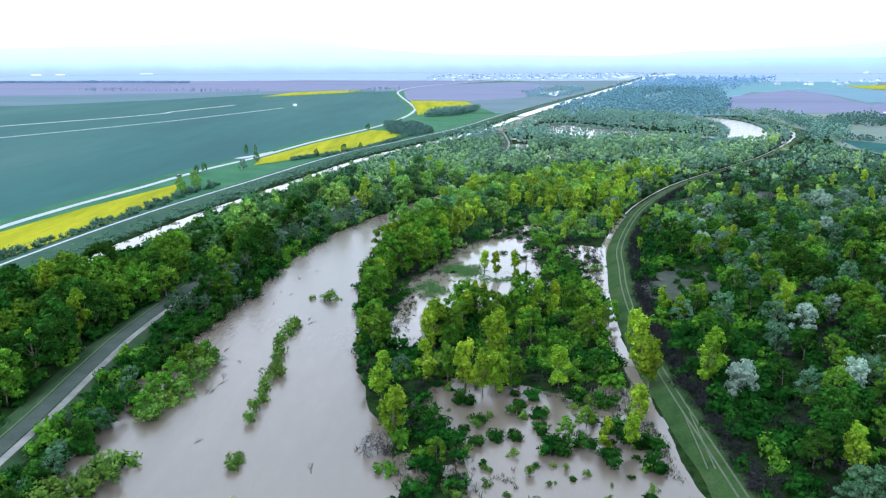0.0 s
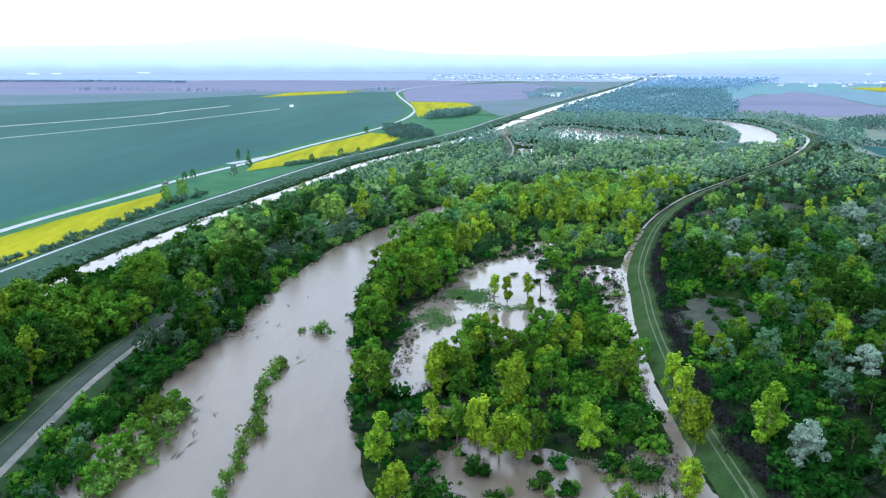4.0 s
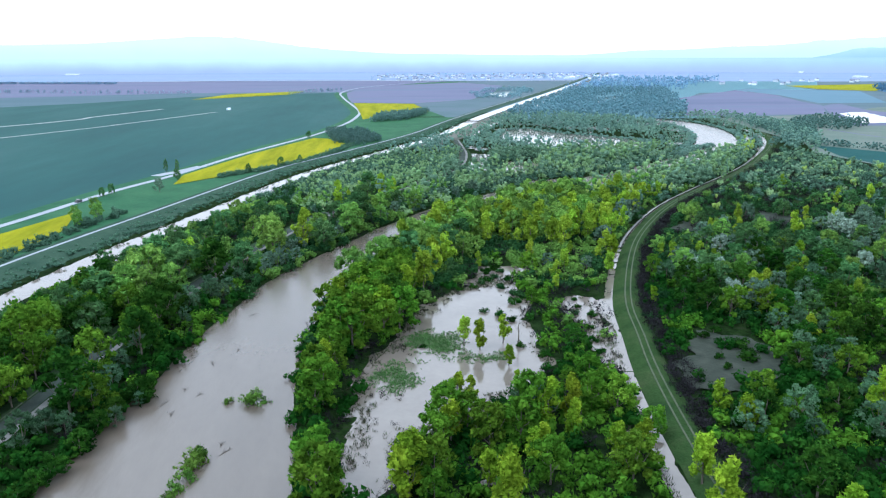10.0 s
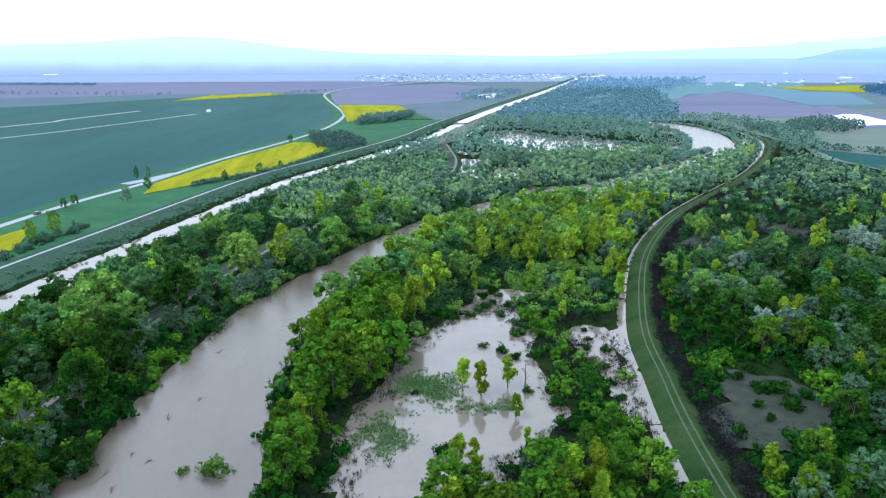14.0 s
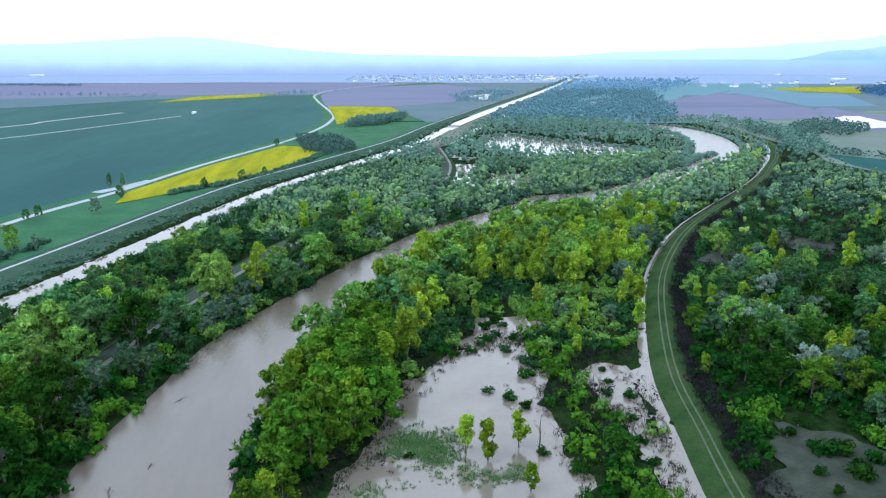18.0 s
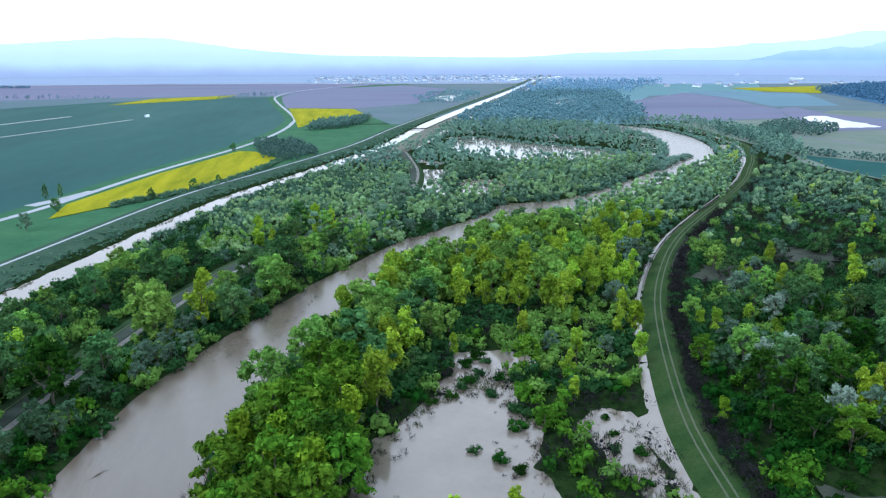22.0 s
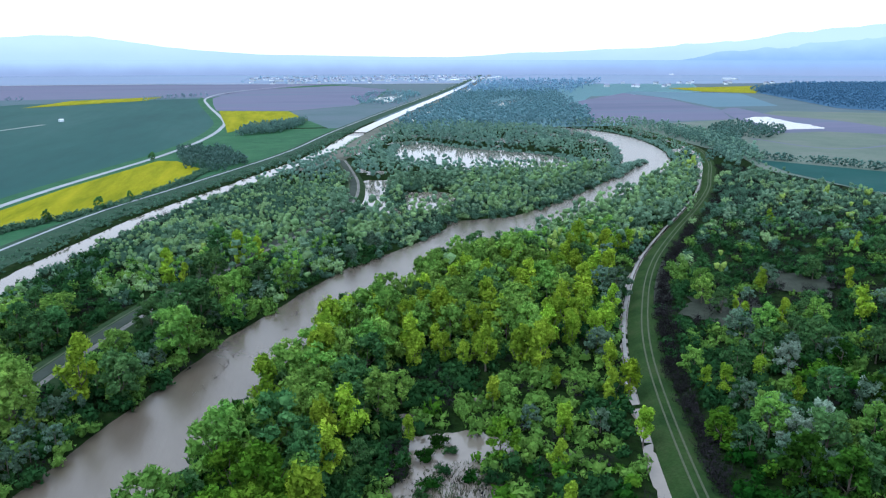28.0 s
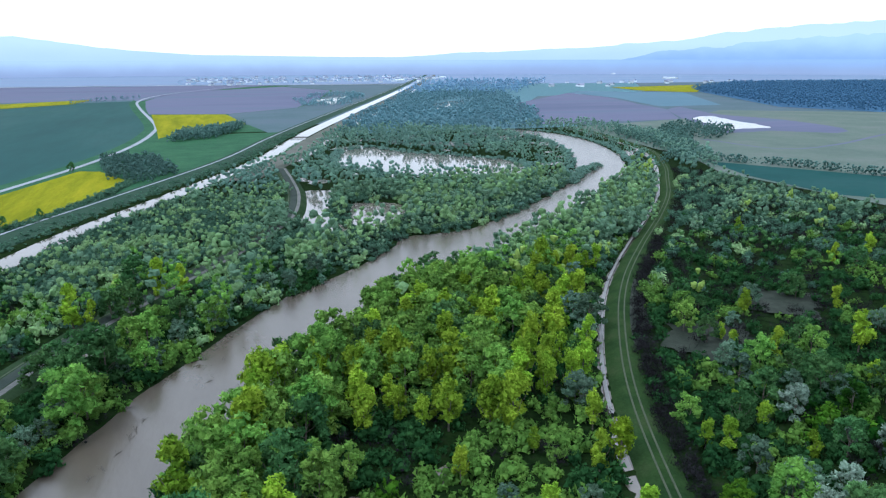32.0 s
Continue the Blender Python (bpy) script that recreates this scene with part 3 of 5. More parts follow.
field("ploughed_field", [(400, 1000), (500, 1352), (830, 1740), (800, 1500), (724, 1280), (700, 1180), (600, 1010)], M_PLOUGH, "ploughed field beyond the river bend, tinted violet-grey for haze", z=0.7, even=True)
field("crop_field", [(834, 1745), (900, 1824), (1085, 1655), (850, 1235), (730, 1240), (806, 1500)], M_BLUEFIELD, "crop field in the distance, tinted blue-green for haze", z=0.72, even=True)
field("rapeseed_field", [(1090, 1980), (1480, 2080), (1120, 1650), (1050, 1760)], M_RAPE, "distant yellow rapeseed field", z=1.0, even=True)
field("rough_pasture", [(352, 470), (520, 470), (520, 620), (470, 960), (404, 960), (380, 700), (345, 620)], M_SCRUB, "rough olive pasture beside the levee", z=0.86, even=True)
field("fallow_field", [(420, 960), (380, 740), (445, 560), (1400, 560), (1400, 1000), (950, 1010), (760, 1130), (600, 1010)], M_SCRUB, "olive green fallow field with dirt tracks", z=0.9, even=True)
field("crop_field", [(372, 668), (436, 566), (376, 500), (350, 530), (352, 600)], M_TEAL, "blue-green crop field behind a hedge", z=0.96, even=True)
# sheets in the haze-tinted leaf colour, added to lift dark gaps between crowns
field("wood_floor", [(905, 1165), (1187, 1767), (1575, 2061), (2300, 1900), (1500, 1250), (952, 1008)], M_FARWOOD, "haze-coloured sheet added under the far wood", z=0.8, even=True)
field("wood_floor", [(150, 965), (430, 965), (480, 1260), (690, 1620), (1050, 1760), (1500, 2500), (700, 2500), (500, 1980), (235, 1230)], M_FARLEAF, "haze-coloured sheet added under the valley woods", z=0.56, even=True)


def ragged(pts, amount, seed, size=6, step=0.9):
    """An outline with an uneven edge."""
    p = closed(pts, step)
    mid = p.mean(0)
    return mid + (p - mid) * (1 + amount * (fbm(p, size, seed, 5) - 0.5))[:, None]


for lake in (LAKE_A, LAKE_B, LAKE_C):
    field("pool_water", lake.mean(0) + (lake - lake.mean(0)) * 1.18, M_POOL, "calm flood water between the woods, paled for reflected sky", "pool", z=0.012, even=True)
strip("canal_pool", CANAL_ROAD[(CANAL_ROAD[:, 1] > 165) & (CANAL_ROAD[:, 1] < 945)], [(16, 0.012), (38, 0.012)], M_POOL, "calm water in the canal, paled for reflected sky", "canal")
field("pool_water", [(-12, 165), (-18, 200), (-18, 225), (-15, 245), (-8, 275), (5, 302), (20, 338), (88, 338), (78, 310), (66, 265), (58, 230), (54, 200), (51, 165)], M_POOL, "calm silty water of the woodland pool, paled for reflected sky", "pool", z=0.012, even=True)
field("mud_flat", ragged([(82, 249), (90, 244), (96, 233), (92, 221), (80, 213), (70, 212), (66, 220), (74, 237)], 0.7, 3), M_MUD, "bare olive mud flat in the scrub", "mud", z=1.1, even=True)
field("bare_soil", ragged([(137, 386), (154, 380), (144, 362), (128, 358), (124, 371)], 1.0, 4), M_MUD, "bare grey soil between the scrub", "soil", z=1.1, even=True)
field("bare_soil", ragged([(139, 415), (152, 426), (127, 384), (117, 376)], 0.8, 5), M_MUD, "bare grey soil along the levee foot", "soil", z=1.1, even=True)
field("bare_soil", ragged([(182, 402), (195, 391), (180, 374), (168, 388)], 1.0, 6), M_MUD, "bare grey soil between dark shrubs", "soil", z=1.1, even=True)
field("pond", ragged([(621, 1015), (662, 1028), (648, 960), (622, 885), (562, 877), (590, 940)], 0.8, 9, 40, 6), M_POOL, "bright shallow pond in a sandy pit", "pond", z=0.99, even=True)
field("oxbow", [(362, 1290), (385, 1400), (460, 1512), (570, 1580), (520, 1490), (458, 1416), (410, 1350)], M_POOL, "bright oxbow water among the woods", "oxbow", z=0.8)
field("flooded_pasture", ragged([(215, 1640), (310, 1770), (262, 1610), (236, 1530)], 1.6, 8, 45, 8), M_POOL, "bright flooded pasture beside the canal", "pond", z=1.0, even=True)
strip("puddle_line", smooth([(-700, 560), (-426, 972), (-400, 1062), (-351, 1217)], 40), [(-3, 0.75), (4, 0.75)], M_BANK, "shallow line of standing water in the wheat", "puddle")
strip("puddle_line", smooth([(-560, 480), (-366, 847), (-317, 962), (-252, 1142)], 40), [(-2, 0.75), (2.5, 0.75)], M_BANK, "shallow line of standing water in the wheat", "puddle")
strip("far_road", smooth([(-2600, 2350), (-1150, 2560), (-397, 2650), (83, 2600), (300, 2545), (620, 2480)], 60), [(-14, 1.4), (14, 1.4)], M_ROAD, "pale main road across the plain", "road")
field("pasture", [(44, 1120), (62, 1120), (80, 975), (196, 1270), (480, 2030), (700, 2560), (300, 2560), (250, 2400), (335, 2100), (245, 1700), (160, 1420), (46, 1310)], M_FARGRASS, "pasture beside the canal, tinted blue-green for haze", z=0.64, even=True)
field("sand_pit", [(690, 1165), (748, 1211), (700, 1060), (715, 960), (690, 840), (640, 800), (594, 843), (525, 840), (565, 920), (606, 1010)], M_PLOUGH, "bare earth round the pond, tinted violet-grey for haze", z=0.94)
strip("dirt_track", smooth([(470, 800), (482, 712), (553, 719), (680, 775), (900, 860)], 20), [(-2, 0.95), (2, 0.95)], M_PLOUGH, "dirt track across the fallow field", "track")

# ---- hills on the horizon ----
def ridge(name, dist, bearings, mat, label, deep=350, seed=3, rough=0.14):
    """A range of hills along an arc; bearings are (degrees to the right, degrees of height)."""
    b = np.array(bearings, float)
    ang = np.linspace(b[0, 0], b[-1, 0], 240)
    rise = np.interp(ang, b[:, 0], b[:, 1])
    a = np.radians(ang)
    rows = []
    for k, f in enumerate((0.0, 0.35, 0.7, 1.0, 0.4)):
        d = dist + deep * k / 4
        wob = 1 + rough * (fbm(np.column_stack([ang * 3 + k, ang * 0 + k]), 4.0, seed) - 0.5)
        z = (75 + d * np.tan(np.radians(rise)) * wob) * f if f else np.zeros_like(ang)
        rows.append(np.column_stack([d * np.sin(a), d * np.cos(a), z]))
    ob = mesh_object(name, np.stack(rows, 1).reshape(-1, 3), grid_faces(5, len(ang)), mat, True)
    return tagged(ob, label, "hills", kind="structure")


# added wall up to eye height, its glow standing in for haze over the plain
ridge("backdrop_plain", 4150, [(-60, 0.0), (-20, 0.0), (0, 0.02), (30, 0.0), (70, 0.0)], M_HAZE, "glowing backdrop wall in the colour of haze over the plain", 60)
ridge("backdrop_hills", 4300, [(-60, 0.4), (-33, 0.75), (-25, 0.95), (-21, 1.05), (-14, 1.55), (-11, 1.5), (-4.5, 0.7), (0, 0.4), (10, 0.25), (24, 0.2), (30, -0.2), (36, -1.0)], M_HILLFAR, "pale mountains with the haze put in as their glow")
ridge("backdrop_hills_right", 4240, [(14, -1.3), (22, -0.75), (27, -0.3), (31, 0.25), (34, 0.6), (37, 0.85), (41, 1.2), (46, 1.5), (50, 1.9), (60, 2.1), (75, 1.4)], M_HILL, "blue hills with the haze put in as their glow", seed=9, rough=0.5)
ridge("backdrop_hills_behind", 4330, [(4, -0.6), (12, 0.1), (20, 0.55), (27, 0.8), (33, 1.2), (38, 1.7), (44, 2.2), (50, 2.5), (60, 2.7), (75, 1.8)], M_HILLFAR, "pale glowing hills behind the blue hills", seed=5, rough=0.3)


# ---- trees ----
def part(name, data, parent, label=""):
    """Links mesh data as one part under a thing or a part."""
    ob = new(name, data)
    ob.parent = parent
    return tagged(ob, label)


def ico(sub):
    bm = bmesh.new()
    bmesh.ops.create_icosphere(bm, subdivisions=sub, radius=1)
    v = np.array([p.co[:] for p in bm.verts])
    f = np.array([[p.index for p in q.verts] for q in bm.faces])
    bm.free()
    return v, f


ICO1, ICO2 = ico(1), ico(2)


def lobes_of(r, kind, n):
    """Centres and radii of the leaf masses of a crown, for a tree about 12 m high."""
    out = []
    if kind == "poplar":          # upright, feathery
        for k in range(n):
            z = r.uniform(0.16, 0.97)
            w = 2.3 * (1 - abs(z - 0.5) * 1.4)
            a = 2.4 * k + r.uniform(-0.6, 0.6)
            d = r.uniform(0.35, 1.05)
            out.append(((w * math.cos(a) * d, w * math.sin(a) * d, 12 * z), (r.uniform(0.75, 1.2), r.uniform(0.75, 1.2), r.uniform(1.1, 1.9))))
    elif kind in ("bush", "bare", "sallow"):
        for k in range(n):
            a, d = r.uniform(0, 6.283), r.uniform(0, 1.5)
            out.append(((d * math.cos(a), d * math.sin(a), r.uniform(0.45, 1.6) - d * 0.3), (r.uniform(0.65, 1.15), r.uniform(0.65, 1.15), r.uniform(0.55, 0.95))))
    else:                         # broad, with boughs that reach out and up
        wide = {"willow": 4.3, "white": 3.6, "alder": 3.9}.get(kind, 3.8)
        lean = r.uniform(0, 6.283)
        for k in range(n):
            z = 0.16 + 0.78 * ((k + r.random()) / n) ** 0.85
            w = wide * math.sqrt(max(0.03, 1 - ((z - 0.42) / 0.56) ** 2)) * (1 + 0.25 * math.cos(2.4 * k - lean))
            a = 2.4 * k + r.uniform(-0.5, 0.5)
            d = r.uniform(0.55, 1.0)
            q = r.uniform(0.8, 1.5)
            out.append(((w * math.cos(a) * d, w * math.sin(a) * d, 12 * z), (q, q * r.uniform(0.8, 1.2), q * r.uniform(0.8, 1.25))))
    return out


def crown_arrays(seed, kind, n, cards, base, full=0.0):
    """Vertices and triangles of a crown: uneven leaf masses, and on them twigs whose leaf clusters face the light."""
    r = random.Random(seed)
    g = np.random.default_rng(seed)
    vs, fs, count = [], [], 0
    masses = lobes_of(r, kind, n)
    shrink = full or {"bare": 0.1, "sallow": 0.45}.get(kind, 0.56)
    for c, s in masses:
        v, f = base
        k = 1 + 0.8 * (g.random(len(v)) - 0.5)
        vs.append(v * k[:, None] * np.array(s) * shrink + np.array(c))
        fs.append(f + count)
        count += len(v)
    per = max(1, cards // len(masses))
    size = {"bush": 0.19, "sallow": 0.16, "bare": 0.22, "poplar": 0.33}.get(kind, 0.35) * (1.0 if cards > 140 else 1.25 if kind in ("bush", "bare", "sallow") else 1.3)
    up = np.array([0, 0, 1.0])
    for c, s in masses:
        tips = g.normal(size=(max(3, per // 9), 3))          # twig ends, most of them on the upper side
        tips[:, 2] = np.abs(tips[:, 2]) * 1.1 - 0.35
        d = tips[g.integers(len(tips), size=per)] + 0.42 * g.normal(size=(per, 3))
        d /= np.linalg.norm(d, axis=1, keepdims=True)
        p = d * np.array(s) * g.uniform(0.7, 1.22, (per, 1)) + np.array(c)
        flat = g.random((per, 1)) < 0.5
        face = d + 0.5 * up + 0.5 * g.normal(size=(per, 3))   # leaf clusters turned outwards
        u1 = np.cross(face, g.normal(size=(per, 3)))
        u2 = d * 0.7 + 0.9 * up + 0.4 * g.normal(size=(per, 3))       # sprays growing outwards and up
        u = np.where(flat, u1 / np.linalg.norm(u1, axis=1, keepdims=True), u2 / np.linalg.norm(u2, axis=1, keepdims=True))
        w = np.cross(u, np.where(flat, face, g.normal(size=(per, 3))))
        w /= np.linalg.norm(w, axis=1, keepdims=True)
        a = size * g.uniform(0.75, 1.6, (per, 1))
        b = a * np.where(flat, g.uniform(0.6, 0.95, (per, 1)), g.uniform(0.35, 0.6, (per, 1)))
        if kind == "bare":
            a, b = a * 1.7, b * 0.14
        blade = np.stack([p - u * a * 0.7 - w * b, p - u * a * 0.7 + w * b, p + u * a], 1).reshape(-1, 3)
        fs.append(count + 3 * np.arange(per)[:, None] + np.array([0, 1, 2]))
        vs.append(blade)
        count += 3 * per
    return np.vstack(vs), np.vstack(fs)


def tube(pts, radii, sides=5):
    """A tapered, bent limb."""
    pts = np.array(pts, float)
    ang = np.linspace(0, 2 * np.pi, sides, endpoint=False)
    ring = np.column_stack([np.cos(ang), np.sin(ang), 0 * ang])
    v = np.vstack([p + ring * q for p, q in zip(pts, radii)])
    f = []
    for k in range(len(pts) - 1):
        for s in range(sides):
            a, b = k * sides + s, k * sides + (s + 1) % sides
            f += [(a, b, b + sides), (a, b + sides, a + sides)]
    return v, np.array(f)


def trunk_arrays(seed, kind):
    r = random.Random(seed)
    small = kind in ("bush", "bare", "sallow")
    top = 1.6 if small else 8.5
    thick = 0.09 if small else 0.24
    lean = (r.uniform(-0.4, 0.4), r.uniform(-0.4, 0.4))
    pts = [(lean[0] * k * k / 9, lean[1] * k * k / 9, top * k / 3 - (0.3 if k == 0 else 0)) for k in range(4)]
    vs, fs = tube(pts, [thick, thick * 0.75, thick * 0.5, thick * 0.25])
    for k in range(4):
        a = 1.6 * k + r.uniform(-0.4, 0.4)
        z = top * r.uniform(0.3, 0.6)
        q = top * 0.22
        v, f = tube([(0, 0, z), (q * math.cos(a), q * math.sin(a), z + q), (1.5 * q * math.cos(a), 1.5 * q * math.sin(a), z + 2.2 * q)], [thick * 0.45, thick * 0.3, thick * 0.12], 4)
        fs = np.vstack([fs, f + len(vs)])
        vs = np.vstack([vs, v])
    return vs, fs


def mesh_data(name, arrays, mat, smooth_faces=True):
    ob = mesh_object(name, arrays[0], arrays[1], mat, smooth_faces)
    me = ob.data
    bpy.data.objects.remove(ob)
    return me


KINDS = {
    "poplar": ("poplar_tree", "yellow-green young poplar with a feathery upright crown", "tree", "poplars in the flooded wood"),
    "ash": ("ash_tree", "fresh green broadleaf tree with a lobed crown", "tree", "green trees along the river"),
    "alder": ("alder_tree", "dark green broadleaf tree with a dense crown", "tree", "dark trees along the river"),
    "willow": ("willow_tree", "grey-green silver willow with a soft round crown", "tree", "silver willows"),
    "white": ("white_poplar", "pale whitish poplar with silvery leaves", "tree", "white poplars"),
    "bare": ("bare_shrub", "leafless violet-brown shrub with fine twigs", "shrub", "bare shrubs"),
    "sallow": ("willow_bush", "pale green willow bush standing in the river", "bush", "willow bushes in the river"),
    "bush": ("bush", "low dark green leafy bush", "bush", "bushes in the flood water"),
}
VARIANTS = 5
CROWN, TRUNK, MID, FEW, LOW = {}, {}, {}, {}, {}


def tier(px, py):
    """Which haze tint a plant gets by its stretch of the valley: near, middle or up the valley."""
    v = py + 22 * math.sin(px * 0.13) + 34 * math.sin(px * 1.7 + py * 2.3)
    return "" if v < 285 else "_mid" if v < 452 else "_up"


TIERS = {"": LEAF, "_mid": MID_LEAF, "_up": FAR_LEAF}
for ki, kind in enumerate(KINDS):
    small = kind in ("bush", "bare", "sallow")
    CROWN[kind] = [mesh_data("crown", crown_arrays(100 * ki + k, kind, 6 if small else 18, 380 if small else 1500, ICO1), LEAF[kind], False) for k in range(VARIANTS)]
    if kind in FAR_LEAF:
        CROWN[kind + "_mid"] = [mesh_data("crown", crown_arrays(100 * ki + k, kind, 6 if small else 18, 380 if small else 1500, ICO1), MID_LEAF[kind], False) for k in range(VARIANTS)]
    TRUNK[kind] = [mesh_data("trunk", trunk_arrays(100 * ki + k, kind), M_BARK) for k in range(VARIANTS)]
    MID[kind] = [crown_arrays(100 * ki + 50 + k, kind, 4 if small else 8, 72 if small else 200, ICO1, (0.2 if kind == "bare" else 0.55) if small else 0.66) for k in range(VARIANTS)]
    LOW[kind] = [crown_arrays(100 * ki + 70 + k, kind, 4, 8, ICO1, 1.2) for k in range(VARIANTS)]
    FEW[kind] = [crown_arrays(100 * ki + 80 + k, kind, 3 if small else 6, 30 if small else 90, ICO1, 0.7 if small else 1.05) for k in range(VARIANTS)]


def tree(kind, x, y, z, tall, turn, variant, label="", slim=1.0):
    """One tree or bush, with its crown and its trunk; tall is its height in metres."""
    name, words, category, group = KINDS[kind]
    s = tall / (2.6 if kind in ("bush", "bare", "sallow") else 12.6)
    wide = (1.12 if kind != "sallow" or tall > 4.4 else 0.72) * s * slim
    ob = tagged(new(name), label or words, category, group)
    ob.matrix_world = Matrix.Translation((x, y, z)) @ Matrix.Rotation(turn, 4, "Z") @ Matrix.Diagonal((wide, wide, s, 1))
    part("trunk", TRUNK[kind][variant], ob)
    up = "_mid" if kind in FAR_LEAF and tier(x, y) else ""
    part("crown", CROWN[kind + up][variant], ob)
    return ob


def stand(name, items, templates, mat, label, category="woodland"):
    """Many trees joined into one piece: items of (x, y, z, scale, turn, variant)."""
    vs, fs, count = [], [], 0
    for x, y, z, s, turn, k in items:
        v, f = templates[k]
        c, n = math.cos(turn) * s, math.sin(turn) * s
        w = np.empty_like(v)
        w[:, 0], w[:, 1], w[:, 2] = v[:, 0] * c - v[:, 1] * n + x, v[:, 0] * n + v[:, 1] * c + y, v[:, 2] * s + z
        vs.append(w)
        fs.append(f + count)
        count += len(v)
    if vs:
        tagged(mesh_object(name, np.vstack(vs), np.vstack(fs), mat, False), label, category, kind="stuff")


def scatter(x0, x1, y0, y1, step, seed):
    g = np.random.default_rng(seed)
    xs, ys = np.meshgrid(np.arange(x0, x1, step), np.arange(y0, y1, step))
    p = np.stack([xs.ravel(), ys.ravel()], 1)
    return p + g.uniform(-0.46, 0.46, p.shape) * step


def site(p):
    """What the plan says of each point: ground level, and distances to the lines (right positive)."""
    h = height(p)
    out = {"h": h}
    for key, line in (("levee", LEVEE_R), ("dike", DIKE_L), ("canal", CANAL_ROAD)):
        d, s = line_distance(p, line)
        out[key] = d * s
    out["river"] = signed(p, RIVER)
    out["right_bank"] = line_distance(p, smooth(BANK_R))[0]
    out["left_bank"] = line_distance(p, smooth(BANK_L))[0]
    out["pool"] = np.min([signed(p, q) for q in LAKES[:3]], axis=0)
    out["lake"] = np.min([signed(p, q) for q in LAKES[3:]], axis=0)
    return out


def in_view_wedge(p):
    """The wedge of plain seen along the camera path; woods outside it are left out."""
    return (p[:, 0] > -0.66 * p[:, 1] - 14) & (p[:, 0] < np.maximum(0.66 * p[:, 1] + 14, 1.25 * (p[:, 1] - 221) + 24))


# woods: candidates, then what grows where
wood = scatter(-260, 345, 75, 640, 6.3, 41)
wood = wood[in_view_wedge(wood)]
S = site(wood)
x, y = wood[:, 0], wood[:, 1]
g = np.random.default_rng(5)
chance = g.random(len(wood))
mixn = fbm(wood, 34, 61)
mixf = fbm(wood, 11, 67)
dry = (signed(wood, RIGHT_POND) > 1) & (S["river"] > np.where((S["right_bank"] < 40) & (S["levee"] < 0) & ~(S["dike"] < 0), np.interp(y, [210, 245, 290, 335, 480], [2.6, 6.5, 5.0, 2.6, 2.2]), 2.6)) & ((S["pool"] > 0.5) | (y < 156)) & (S["lake"] > 2) & (S["h"] > 0.0)
edge = np.where(fbm(wood, 20, 19) > 0.56, 38, 43)
left = (S["canal"] > edge) & (S["river"] > 0) & (S["dike"] < 0) | (S["dike"] > 0) & (S["left_bank"] < 70) & (S["canal"] > edge) & (x < y * 0.55 - 60)
left &= (np.abs(S["dike"] - 2.5) > np.interp(y, [190, 205, 320, 350], [10.5, 4.2, 4.2, 9.0])) & (S["levee"] < 0) & ((S["left_bank"] < S["right_bank"]) | (y > 440))
middle = (S["levee"] < -11) & ~left & (S["right_bank"] < 130) & (x > -34) & (S["river"] > 0)
right = (S["levee"] > 15) & (x < 335 - np.maximum(0, y - 470) * 0.1)
beyond = (y > 512) & (S["levee"] < -8) & (S["river"] > 0) & (S["canal"] > 40) & ~middle
d_left = np.where(S["dike"] > 0, np.where((S["left_bank"] < 16) & (y > 196), 0.95, np.where((S["dike"] < 22) & ((y > 350) | (y < 196)), 0.10, 0.9)), np.where(y > 330, np.where(mixn > 0.5, 0.62, 0.25), 0.85))
d_mid = np.select([(y < 166), (y < 208), (S["right_bank"] < np.interp(y, [300, 340], [30, 44])), (y > 334)], [0.05, np.where(x < 24, 0.6, 0.3), 0.95, np.where(y < 400, 0.66, 0.82)], 0.10 + 0.14 * (mixn > 0.55))
shrubs = inside(wood, np.array([(30, 352), (54, 345), (73, 341), (86, 333), (65, 284), (54, 290), (40, 294), (26, 300), (24, 318)], float))
d_mid = np.where(shrubs, 0.05, d_mid)
d_right = np.where(mixn > 0.5, 0.62, 0.20) * np.interp(y, [50, 320, 385, 470, 500, 560], [1, 0.9, 0.22, 0.25, 0.7, 0.75])
density = np.where(left, d_left, 0) + np.where(middle, d_mid, 0) + np.where(right, d_right, 0) + np.where(beyond & ~left, 0.85, 0)
keep = dry & (chance < density)
trees = []
